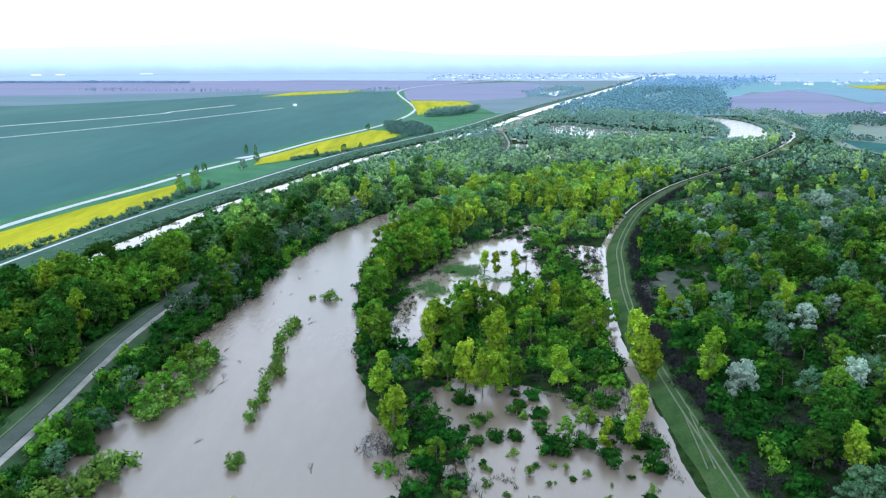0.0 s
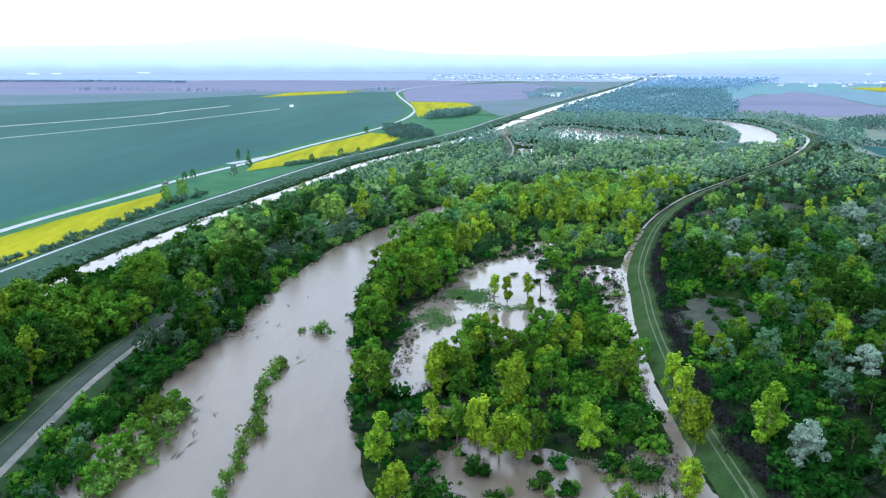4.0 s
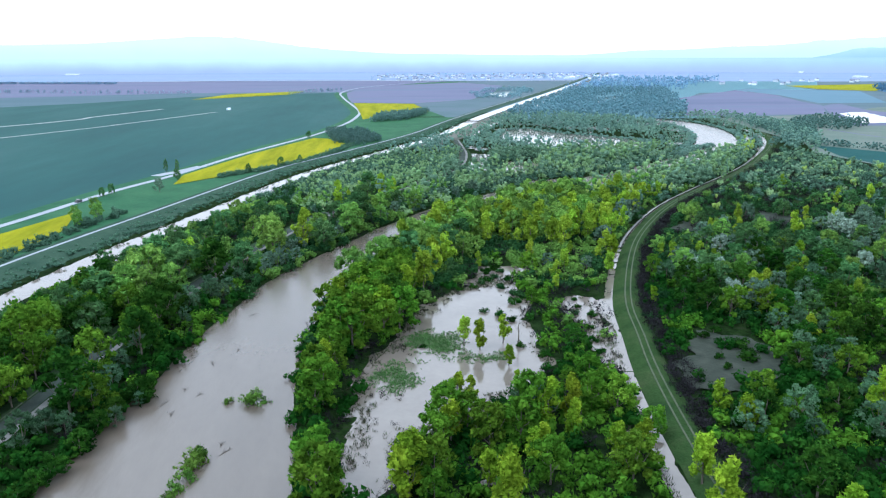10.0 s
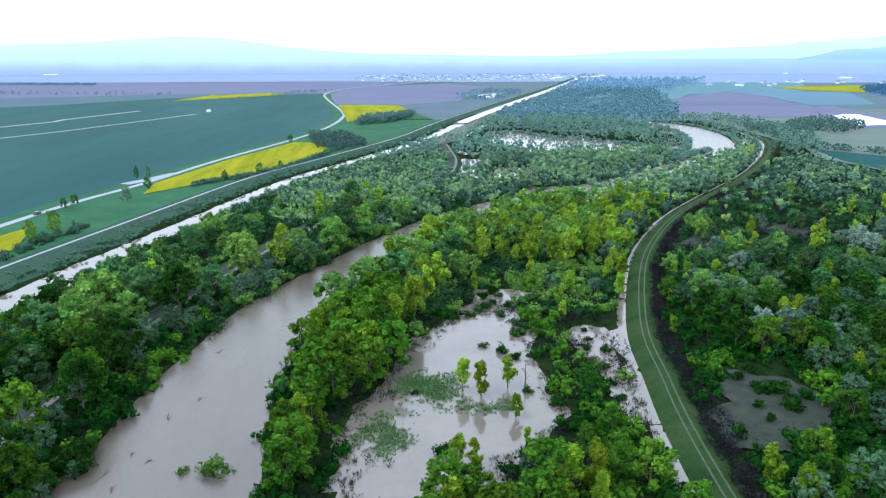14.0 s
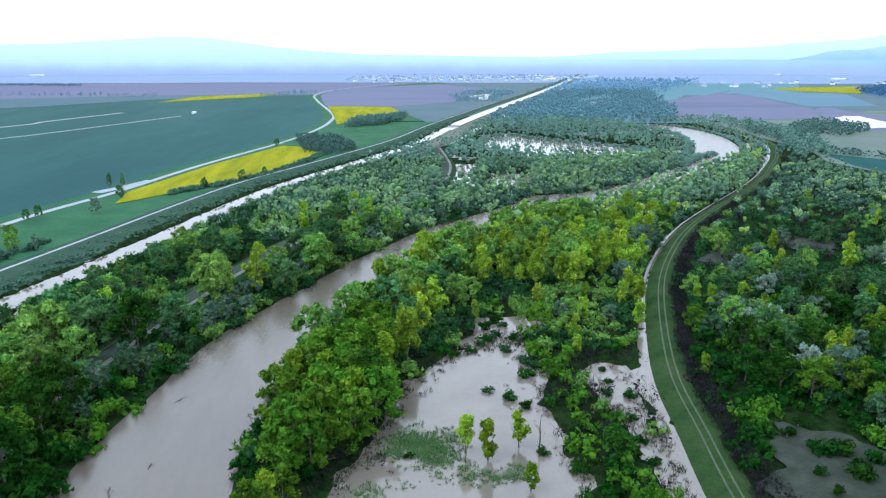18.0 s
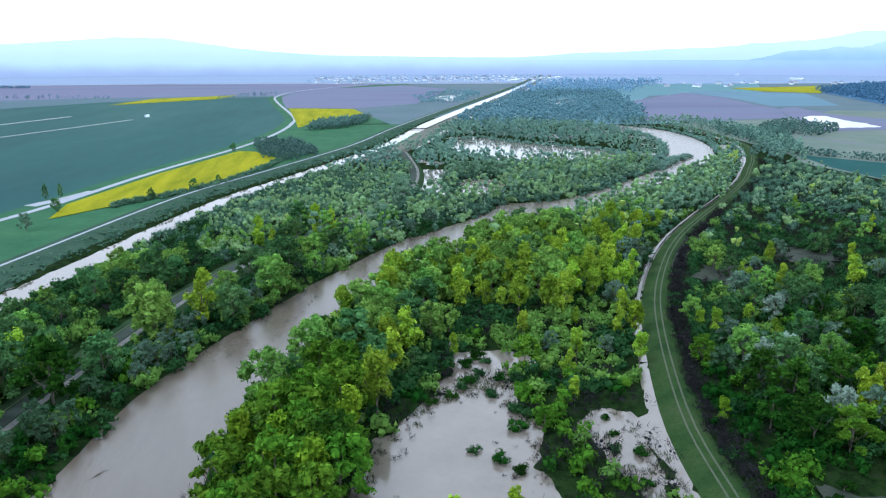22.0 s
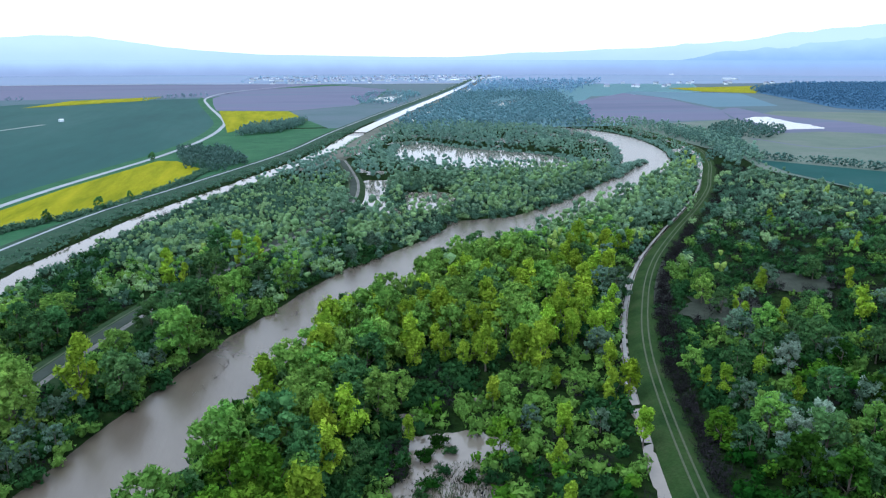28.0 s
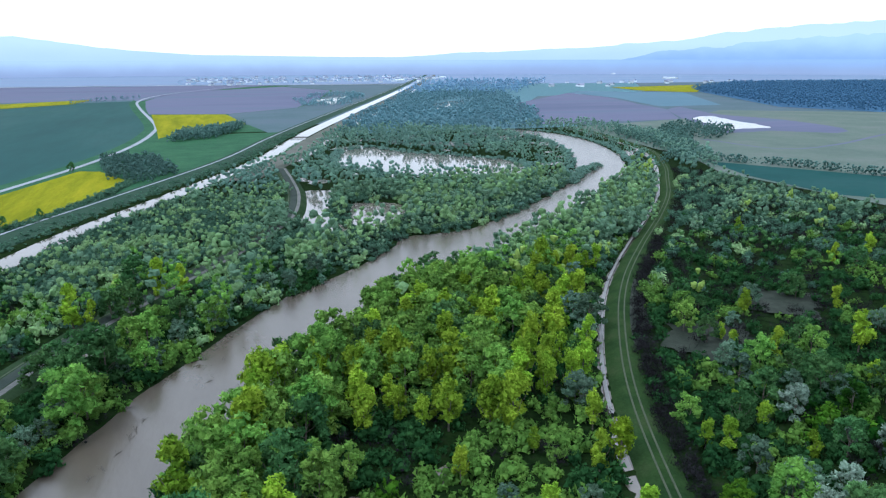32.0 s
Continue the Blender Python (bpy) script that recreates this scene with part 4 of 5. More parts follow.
for i in np.where(keep)[0]:
    m, q = mixf[i], g.random()
    tall = g.normal(11.0, 1.8)
    if left[i]:
        kind = "ash" if m > np.interp(y[i], [240, 300, 420], [0.50, 0.56, 0.47]) else "alder"
        if S["left_bank"][i] < 14 and q < 0.6:
            kind, tall = "willow", tall * 0.6
        elif q > 0.97 and y[i] < 420:
            kind = "poplar"
        if y[i] < 420 and kind != "willow":
            tall *= 1.16
        if S["canal"][i] < 62 and y[i] > 230:
            tall *= np.interp(S["canal"][i], [38, 62], [0.5, 0.85])
        elif S["dike"][i] < 0 and y[i] > 330:
            tall *= 0.74
    elif middle[i]:
        sunny = mixn[i] * 0.4 + m * 0.35 + 0.25 * g.random() + (0.06 if S["levee"][i] > -45 and y[i] > 290 else 0) - max(0, y[i] - 430) * 0.002
        sunny += 0.10 * math.exp(-((x[i] - 58) / 26) ** 2 - ((y[i] - 352) / 24) ** 2) - 0.05
        kind = "poplar" if sunny > 0.525 else "ash" if sunny > 0.37 else "alder"
        if S["right_bank"][i] < 26 and q < 0.94:
            kind = "ash" if q < 0.68 else "poplar" if q < 0.82 else "alder"
        if S["levee"][i] > -24 and y[i] > 300:
            kind, tall = "poplar" if q < 0.8 else "willow", tall * 0.9
        if S["right_bank"][i] < 30 and y[i] > 200:
            tall *= np.interp(y[i], [340, 410, 450, 540, 600], [1.2, 1.2, 1.25, 1.25, 1.0])
        elif y[i] < 150:
            tall *= 0.62
        elif y[i] > 470:
            tall *= 0.85
        elif 208 < y[i] < 334 and S["right_bank"][i] > 30:
            tall *= 0.62
    elif right[i]:
        kind = "poplar" if m > np.interp(y[i], [240, 330], [0.72, 0.66]) else "willow" if q < 0.16 + 0.25 * (mixn[i] > 0.56) else "alder" if q < 0.82 else "ash"
        if kind == "willow" and g.random() < 0.14:
            kind = "white"
        tall *= 0.86 if kind != "willow" else 0.72
    else:
        kind = "ash" if m > 0.5 else "alder"
        if q > 0.9:
            kind = "willow"
        tall *= 0.55 if y[i] < 620 and x[i] < 130 else 0.75
    trees.append((kind, x[i], y[i], max(-0.1, S["h"][i]) - 0.1, max(4.5, tall), g.uniform(0, 6.283), int(g.integers(VARIANTS))))

# single trees that stand out, stretch by stretch: kind, place, height
MARKED = [
    ("poplar", 15, 246, 8.5), ("poplar", 19, 243, 9), ("poplar", 26, 247, 8), ("poplar", 25, 232, 6), ("poplar", 63, 154, 14.5), ("white", 66, 146, 9.5), ("poplar", 79, 121, 8),
    ("white", 112, 168, 7), ("poplar", 10, 214, 7.5), ("poplar", 13, 212, 7), ("poplar", 44, 187, 8.5), ("white", 70, 151, 8), ("white", 113, 302, 8),
    ("willow", 70, 194, 8), ("poplar", 53, 300, 8), ("ash", 45, 310, 9), ("poplar", 104, 322, 8),
]
SWAMP = [
    ("poplar", -14, 146, 12), ("poplar", -10, 130, 12), ("poplar", -4, 156, 11), ("ash", 1, 156, 10), ("poplar", 5, 153, 12), ("poplar", 9, 149, 11), ("poplar", 12, 148, 12),
    ("ash", 16, 154, 9), ("willow", -10, 159, 6), ("poplar", 27, 152, 11), ("poplar", 22, 186, 8), ("poplar", 32, 196, 7), ("poplar", 38, 183, 7), ("poplar", 51, 176, 11),
    ("poplar", 49, 164, 13), ("poplar", 48, 152, 13), ("poplar", 41, 135, 10), ("poplar", 32, 125, 7), ("poplar", 37, 125, 8), ("ash", 25, 130, 5), ("ash", 30, 134, 5),
]
POOLSIDE = [
    ("ash", 14, 190, 12), ("willow", 28, 205, 8), ("willow", 23, 208, 7), ("ash", 39, 206, 10), ("poplar", 24, 188, 8), ("poplar", 39, 188, 8), ("poplar", 33, 197, 8), ("ash", 48, 193, 8),
    ("poplar", 25, 220, 4.5), ("poplar", 66, 201, 9), ("poplar", 69, 195, 9), ("ash", 79, 207, 9), ("willow", 83, 198, 9), ("alder", 91, 198, 10), ("willow", 80, 189, 6), ("ash", 105, 216, 10),
    ("poplar", 109, 238, 9), ("willow", 104, 247, 8), ("willow", 110, 246, 8), ("white", 102, 269, 10), ("willow", 99, 285, 8), ("willow", 97, 292, 8), ("willow", 92, 297, 8), ("poplar", 79, 275, 6),
]
LEVEESIDE = [
    ("poplar", 127, 339, 7), ("poplar", 117, 327, 7), ("poplar", 117, 314, 7), ("ash", 103, 333, 8), ("poplar", 100, 324, 7), ("poplar", 141, 370, 6), ("poplar", 141, 365, 6), ("poplar", 147, 356, 9),
    ("white", 128, 315, 6), ("white", 134, 312, 6), ("ash", 89, 302, 9), ("white", 102, 296, 9), ("ash", 111, 293, 9), ("poplar", 59, 311, 9), ("willow", 54, 318, 6), ("willow", 68, 313, 6),
    ("poplar", 81, 325, 11), ("poplar", 76, 324, 9), ("poplar", 74, 306, 9), ("poplar", 45, 355, 9), ("poplar", 44, 360, 9), ("poplar", 49, 351, 8), ("poplar", 28, 318, 7), ("ash", 30, 336, 9), ("ash", 24, 338, 9),
]
marked = MARKED + SWAMP + POOLSIDE + LEVEESIDE
for kind, px, py, tall in marked:
    trees = [t for t in trees if (t[1] - px) ** 2 + (t[2] - py) ** 2 > 18]
for k, (kind, px, py, tall) in enumerate(marked):
    tree(kind, px, py, 0.05, tall, 0.7 * k, k % VARIANTS)

# willows and bushes standing in the river
bush_g = random.Random(12)
for py, px in [(195, -43), (191, -43.5), (187, -43.8), (183, -44.5), (178, -44), (174, -43), (169, -43.4), (165, -42.6), (160, -42), (156, -42.4), (151, -42), (147, -41.4), (142, -42.4), (137, -42), (122, -39.6), (119, -39.4), (106, -36.4), (105, -31)]:
    tree("sallow", px + bush_g.uniform(-0.5, 0.5), py, -0.5, bush_g.uniform(3.0, 4.6), bush_g.uniform(0, 6), bush_g.randrange(VARIANTS), "drowned pale green willow bush in the brown river")
for px, py, tall in [(28, 268, 2.6), (31, 264, 2.2), (24, 272, 2.0), (36, 238, 3.0), (8, 219, 2.8), (30, 244, 2.0), (4, 246, 1.6), (27, 300, 2.4), (30, 304, 2.2), (24, 296, 2.4), (33, 296, 2.6), (36, 288, 2.8), (35, 280, 3.0),
                     (38, 284, 3.4), (19, 294, 2.2), (52, 268, 2.2), (54, 274, 1.8), (56, 266, 2.4), (53, 256, 2.0), (55, 281, 1.8), (52, 246, 1.8), (51, 238, 2.0)]:
    tree("bush", px, py, -0.35, tall, bush_g.uniform(0, 6), bush_g.randrange(VARIANTS), "dark bush standing in the flood water")
for px, py, tall in [(-37, 217, 3.6), (-42.5, 217.5, 2.2), (-65, 148, 8.5), (-64, 155, 8), (-63, 164, 8.5), (-66, 142, 6.5), (-61, 169, 7), (-63, 120, 4.5), (-66, 112, 5.5), (-63, 116, 5), (-69, 107, 5)]:
    tree("ash" if tall > 5.6 else "sallow", px, py, -3.2 if tall > 5.6 else -0.6, tall * 1.25, bush_g.uniform(0, 6), bush_g.randrange(VARIANTS), "broad fresh green willow standing in the river")

for px, py in [(-64, 146), (-63, 152), (-62.5, 158), (-61.5, 165), (-61, 170), (-66, 141)]:
    tree("sallow", px + 1.2, py - 1.5, -0.5, 5.4, bush_g.uniform(0, 6), bush_g.randrange(VARIANTS), "low green willow bush standing in the river")

south_g = random.Random(61)
for px, py, tall in [(-6, 145, 4), (-3, 135, 5), (0, 128, 4.5), (2, 127, 4), (16, 140, 4), (5, 145, 4), (7, 127, 3), (10, 130, 3), (24, 125, 4), (35, 133, 4), (21, 124, 4), (28, 126, 3.5), (-4, 130, 4), (-6, 136, 4.5),
                     (38, 130, 4), (42, 126, 4), (33, 120, 4), (40, 118, 4), (20, 148, 3), (30, 146, 3.5), (36, 143, 4), (-5, 118, 4), (-1, 114, 4), (3, 112, 4)]:
    tree("bush", px, py, -0.2, tall, south_g.uniform(0, 6), south_g.randrange(VARIANTS), "dark green bush standing in the flooded wood")
for k in range(150):
    px, py = south_g.uniform(-4, 47), south_g.uniform(88, 168)
    if float(line_distance(np.array([(px, py)]), LEVEE_R)[0][0]) > 10:
        tree(south_g.choice(("sallow", "sallow", "bush")), px, py, -0.2, south_g.uniform(0.9, 2.9), south_g.uniform(0, 6), south_g.randrange(VARIANTS), "small leafy bush standing in the flooded wood")
fringe_g = random.Random(44)
for k in range(46):
    py = 96 + 2.9 * k
    px = float(np.interp(py, [96, 134, 159, 199, 217, 232], [-73.5, -73, -74, -69, -65, -62])) + fringe_g.uniform(-1.5, 2.5)
    tree(fringe_g.choice(("bush", "bush", "alder", "willow")), px, py, -0.3, fringe_g.uniform(3.5, 6.5), fringe_g.uniform(0, 6), fringe_g.randrange(VARIANTS), "dark leafy bush leaning over the river bank")
for px, py, tall in [(84, 237, 2.6), (89, 236, 2.2), (81, 243, 1.8), (80, 230, 1.4), (87, 229, 2.8), (92, 233, 2.0), (86, 247, 1.7), (79, 224, 1.3)]:
    tree("bush", px, py, 1.05, tall * 1.45, bush_g.uniform(0, 6), bush_g.randrange(VARIANTS), "dark round bush on the mud flat")

# the nearest of each kind are things of their own, the others join the woodland
trees.sort(key=lambda t: (t[2] > 430) * 1000 + abs(t[1] - 20) * 0.6 + max(0, t[2] - 330))
count = {}
rest = {}
for t in trees:
    kind = t[0]
    count[kind] = count.get(kind, 0) + 1
    if count[kind] <= 270 and tier(t[1], t[2]) != "_up":
        tree(*t)
    else:
        s = t[4] / 12.6
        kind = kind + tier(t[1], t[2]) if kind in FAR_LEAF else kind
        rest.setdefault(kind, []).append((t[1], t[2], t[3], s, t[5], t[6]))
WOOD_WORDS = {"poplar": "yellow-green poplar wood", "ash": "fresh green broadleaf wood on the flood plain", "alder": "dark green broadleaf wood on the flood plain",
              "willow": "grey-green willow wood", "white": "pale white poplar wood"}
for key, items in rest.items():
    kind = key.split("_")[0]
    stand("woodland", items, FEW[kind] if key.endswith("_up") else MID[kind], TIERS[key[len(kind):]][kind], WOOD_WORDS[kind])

# undergrowth
low = scatter(-180, 335, 75, 640, 3.35, 43)
low = low[in_view_wedge(low) & ((low[:, 1] < 636) | (low[:, 0] > 225))]
U = site(low)
ux, uy = low[:, 0], low[:, 1]
ug = np.random.default_rng(8)
un = fbm(low, 22, 71)
mud = signed(low, RIGHT_POND)
soil = np.min([signed(low, np.array(q, float)) for q in ([(137, 386), (154, 380), (144, 362), (128, 358), (124, 371)], [(139, 415), (152, 426), (127, 384), (117, 376)], [(182, 402), (195, 391), (180, 374), (168, 388)])], axis=0)
soil = np.where(ug.random(len(low)) < 0.16, 1.0, soil)
base = (mud > -2.5 * (un > 0.5)) & (soil > -1.5) & (U["river"] > -0.9) & (U["lake"] > -0.5) & (U["canal"] > 35) & ((U["dike"] < -6.1) | (U["dike"] > 6.6)) & ~((uy > 385) & (uy < 470) & (U["dike"] > 0) & (U["dike"] < 12)) & ((U["levee"] < -9.5) | (U["levee"] > 2.6))
mid_zone = (U["levee"] < -9) & (ux > -34) & (U["right_bank"] < 130) & (uy < 352)
ok = base & (U["h"] > np.where(mid_zone, -0.06, -0.3)) & (U["pool"] > np.where(mid_zone & (uy > 160), -0.8, -30))
thin = np.where(U["levee"] > 2.2, np.where((un > 0.44) | (uy < 215), 0.97, np.where(uy > 370, 0.5, 0.8)), 0.85)
thin = np.where(mid_zone & (uy < 215), np.where(uy < 142, 0.25, 0.9), thin)
ok &= ug.random(len(low)) < thin
green, violet = [], []
for i in np.where(ok)[0]:
    hedge = 2.0 < U["levee"][i] < 7.5
    item = (ux[i], uy[i], U["h"][i] - 0.25, ug.uniform(1.15, 2.0), ug.uniform(0, 6.283), int(ug.integers(VARIANTS)))
    purple = (hedge and ug.random() < 0.75) or (soil[i] == 1.0) * (ug.random() < 0.3) or (U["levee"][i] > 12 and uy[i] > 360 and ug.random() < 0.3) or (U["levee"][i] > 12 and un[i] < 0.40 and ug.random() < 0.5) or ug.random() < 0.05 or (mid_zone[i] and U["pool"][i] < 6 and ug.random() < 0.4)
    (violet if purple else green).append(item)
for zone, words in (("", "dense dark green undergrowth of low bushes"), ("_mid", "green undergrowth in the middle valley, lightened as by haze"), ("_up", "undergrowth up the valley with haze in its grey-green")):
    lush = [q for q in green if tier(q[0], q[1]) == zone]
    patch = fbm(np.array([q[:2] for q in lush]), 12, 73)
    fresh = [q for q, n in zip(lush, patch) if (n > 0.42 if q[0] < 66 + (q[1] - 240) * 0.3 and 12 < q[0] and 150 < q[1] < 352 else n > 0.60)]
    stand("fresh_bushes", fresh, MID["bush"], TIERS[zone]["ash"], "fresh green bushes in the flooded wood", "bushes")
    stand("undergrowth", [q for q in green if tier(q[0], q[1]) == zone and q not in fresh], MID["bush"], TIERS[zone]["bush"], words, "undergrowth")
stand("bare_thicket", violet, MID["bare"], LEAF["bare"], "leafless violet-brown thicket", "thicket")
# bushes on the bar in the river bend
bar = smooth([(228, 616), (246, 640), (262, 660), (282, 678)], 3)
bar_g = np.random.default_rng(33)
stand("river_bar_bushes", [(px + bar_g.uniform(-4, 4), py + bar_g.uniform(-3, 3), -0.3, bar_g.uniform(1.4, 2.4), bar_g.uniform(0, 6), int(bar_g.integers(VARIANTS))) for px, py in bar for _ in (0, 1)],
      MID["sallow"], BLUE_LEAF["alder"], "row of grey-green bushes on a bar in the river bend", "bushes")

# canal bank thicket, hedges and copses by the fields
hedge_g = np.random.default_rng(15)


def along(line, lo, hi, step, y0, y1):
    ln = np.array([p for p in line if y0 < p[1] < y1])
    out = []
    for a, b in zip(ln[:-1], ln[1:]):
        n = max(1, int(np.linalg.norm(b - a) * (hi - lo) / step**2 + hedge_g.random()))
        t = hedge_g.random((n, 1))
        d = (b - a) / np.linalg.norm(b - a)
        out.append(a + (b - a) * t + hedge_g.uniform(lo, hi, (n, 1)) * np.array([d[1], -d[0]]))
    return np.vstack(out)


def items_of(points, small, big, z=0.4):
    return [(px, py, z, hedge_g.uniform(small, big), hedge_g.uniform(0, 6.283), int(hedge_g.integers(VARIANTS))) for px, py in points]


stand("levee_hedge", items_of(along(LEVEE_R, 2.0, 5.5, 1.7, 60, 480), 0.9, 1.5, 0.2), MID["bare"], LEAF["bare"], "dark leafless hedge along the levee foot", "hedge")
stand("bank_thicket", items_of(along(CANAL_ROAD, 34, 40, 3.6, 420, 930), 0.5, 1.3, 0.1), FEW["bush"], FAR_LEAF["alder"], "green thicket on the wooded bank of the canal", "thicket")
stand("bank_thicket", items_of(along(CANAL_ROAD, 5, 19, 3.4, 160, 1000), 0.5, 1.1), FEW["bush"], FAR_LEAF["bush"], "dark thicket on the canal bank", "thicket")
rims = [along(smooth(BANK_L), -7, -1, 3.4, 540, 960), along(smooth(BANK_R), 1, 7, 3.4, 540, 960), along(np.vstack([LAKE_C, LAKE_C[:1]]), -3, 6, 3.6, 600, 900)]
stand("river_bushes", items_of(np.vstack(rims), 0.8, 1.6, 0.0), FEW["bush"], BLUE_LEAF["alder"], "grey-green bushes along the far river banks", "bushes")
back = scatter(-170, 170, -180, 72, 15.0, 58)
BS = site(back)
back = back[(BS["river"] > 3) & (BS["h"] > -0.1) & (np.abs(BS["levee"]) > 9) & (np.abs(BS["dike"]) > 8)]
stand("woodland", items_of(back, 0.7, 1.0, 0.1), MID["ash"], LEAF["ash"], "green riverside wood behind the start of the flight")
bank_g = random.Random(61)
for px, py in scatter(4, 28, 302, 334, 3.1, 91):
    if inside(np.array([(px, py)]), np.array([(6, 303), (19, 303), (25, 311), (21, 320), (27, 328), (12, 334), (4, 325)], float))[0]:
        tree("bush", px, py, 0.1, bank_g.uniform(2.2, 4.2), bank_g.uniform(0, 6), bank_g.randrange(VARIANTS), "dark green bush beside the woodland pool")
for px, py in ((29, 303), (33, 307), (30, 313), (36, 313), (37, 303), (27, 316), (34, 318), (41, 301)):
    tree("bush", px, py, -0.3, bank_g.uniform(2.2, 3.6), bank_g.uniform(0, 6), bank_g.randrange(VARIANTS), "dark bush standing in the flood water")
hedge = smooth([(-116, 538), (-102, 556), (-84, 576), (-54, 640), (-38, 708)])
stand("hedge", items_of(along(hedge, -3, 3, 1.8, 100, 800), 0.9, 1.7), MID["bush"], FAR_LEAF["bush"], "green hedge below the yellow field", "hedge")
stand("hedge", items_of(along(smooth([(-176, 250), (-160, 310), (-152, 370), (-140, 430)]), -4, 4, 3.0, 100, 800), 0.8, 1.7), MID["bush"], FAR_LEAF["bush"], "green hedge beside the yellow field", "hedge")
for name, poly, step, lo_s, hi_s, label in (
        ("copse", [(-70, 832), (-30, 822), (-8, 740), (-30, 700), (-50, 720)], 4.6, 0.42, 0.72, "dark green copse beside the country road"),
        ("copse", [(-24, 945), (-14, 1010), (58, 1108), (44, 1040), (20, 970)], 4.6, 0.55, 0.85, "dark green copse in front of the yellow field"),
        ("copse", [(330, 668), (380, 720), (405, 850), (440, 900), (470, 830), (420, 740), (372, 670)], 6.4, 0.5, 0.75, "dark trees along the river bend")):
    p = scatter(min(a for a, _ in poly), max(a for a, _ in poly), min(b for _, b in poly), max(b for _, b in poly), step, 77)
    p = p[inside(p, np.array(poly, float))]
    stand(name, items_of(p, lo_s, hi_s), FEW["alder"], M_COPSE, label, "copse")

# woods farther up the plain
far = scatter(-60, 520, 640, 1000, 8.8, 51)
FS = site(far)
fg = np.random.default_rng(17)
ok = (FS["canal"] > 54) & (FS["river"] > 6) & (FS["lake"] > fg.uniform(-7, 4, len(far))) & (FS["h"] > -0.45) & (np.abs(FS["dike"]) > 7) & (fg.random(len(far)) < 0.9)
ok |= (far[:, 1] < 750) & (FS["canal"] > 42) & (FS["dike"] < -7) & (FS["h"] > 0) & (fg.random(len(far)) < 0.8)
ok &= (np.abs(FS["levee"]) > 8) & ((FS["levee"] < 40))
far_river = FS["river"][ok]
far, fn = far[ok], fbm(far[ok], 30, 91)
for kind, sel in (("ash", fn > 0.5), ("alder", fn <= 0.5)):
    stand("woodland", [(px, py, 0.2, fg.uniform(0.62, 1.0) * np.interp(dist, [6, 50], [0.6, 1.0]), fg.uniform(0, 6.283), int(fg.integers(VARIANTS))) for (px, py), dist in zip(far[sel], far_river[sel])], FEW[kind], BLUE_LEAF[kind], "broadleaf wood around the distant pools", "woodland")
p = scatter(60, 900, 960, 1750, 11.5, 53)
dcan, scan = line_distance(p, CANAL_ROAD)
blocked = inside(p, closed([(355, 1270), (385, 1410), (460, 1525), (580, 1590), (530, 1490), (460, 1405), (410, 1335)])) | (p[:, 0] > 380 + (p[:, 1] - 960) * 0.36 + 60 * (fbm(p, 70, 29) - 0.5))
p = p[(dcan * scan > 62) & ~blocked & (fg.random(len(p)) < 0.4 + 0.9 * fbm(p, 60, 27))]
stand("distant_woods", items_of(p, 0.95, 1.25), LOW["alder"], M_FARLEAF, "woods up the valley, leaves tinted blue-green for haze", "woodland")
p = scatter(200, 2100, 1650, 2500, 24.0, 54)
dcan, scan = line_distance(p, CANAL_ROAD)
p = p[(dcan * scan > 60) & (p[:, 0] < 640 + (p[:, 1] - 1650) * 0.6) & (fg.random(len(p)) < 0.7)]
stand("distant_woods", items_of(p, 1.0, 1.8), LOW["alder"], M_HAZELEAF, "woods up the valley, leaves tinted blue for haze", "woodland")
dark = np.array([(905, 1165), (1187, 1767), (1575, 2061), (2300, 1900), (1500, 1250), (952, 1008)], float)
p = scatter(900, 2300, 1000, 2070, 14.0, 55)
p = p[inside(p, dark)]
stand("distant_woods", items_of(p, 1.0, 1.3), LOW["alder"], M_FARWOOD, "dark wood on the plain's edge, leaves tinted blue for haze", "woodland")

# flooded grass showing through the pool
blade_g = np.random.default_rng(23)


def tuft_arrays(seed):
    gg = np.random.default_rng(seed)
    n = 7
    a = gg.uniform(0, 6.283, n)
    foot = np.column_stack([gg.normal(0, 0.16, (n, 2)), np.zeros(n)])
    side = np.column_stack([-np.sin(a), np.cos(a), 0 * a]) * 0.05
    tip = foot + np.column_stack([np.cos(a) * 0.3, np.sin(a) * 0.3, gg.uniform(0.25, 0.5, n)])
    v = np.stack([foot - side, foot + side, tip], 1).reshape(-1, 3)
    return v, np.arange(3 * n).reshape(-1, 3)


TUFTS = [tuft_arrays(k) for k in range(VARIANTS)]
M_REED = material("drowned_reed", [(0.03, 0.034, 0.02), (0.055, 0.06, 0.035), (0.05, 0.08, 0.03)], 0.3, 0.9, island=0.3, spec=0.05)
tuft = scatter(-30, 62, 70, 310, 0.8, 47)
TU = site(tuft)
tg = np.random.default_rng(9)
tn = 0.6 * fbm(tuft, 10, 81) + 0.4 * fbm(tuft, 2.5, 83)
ok = (TU["levee"] < -8.2) & (TU["river"] > 0) & (TU["h"] < 0.06) & (TU["h"] > -0.85) & (tg.random(len(tuft)) < np.where(tn > 0.50, 0.85, np.where(TU["h"] > -0.14, 0.3, 0.06)))
stand("reed_tufts", [(*tuft[i], -0.12, tg.uniform(0.8, 2.4), tg.uniform(0, 6), int(tg.integers(VARIANTS))) for i in np.where(ok)[0]], TUFTS, M_REED, "dark drowned tufts in the shallow water", "tufts")
wet = scatter(-24, 62, 100, 322, 2.6, 49)
WS = site(wet)
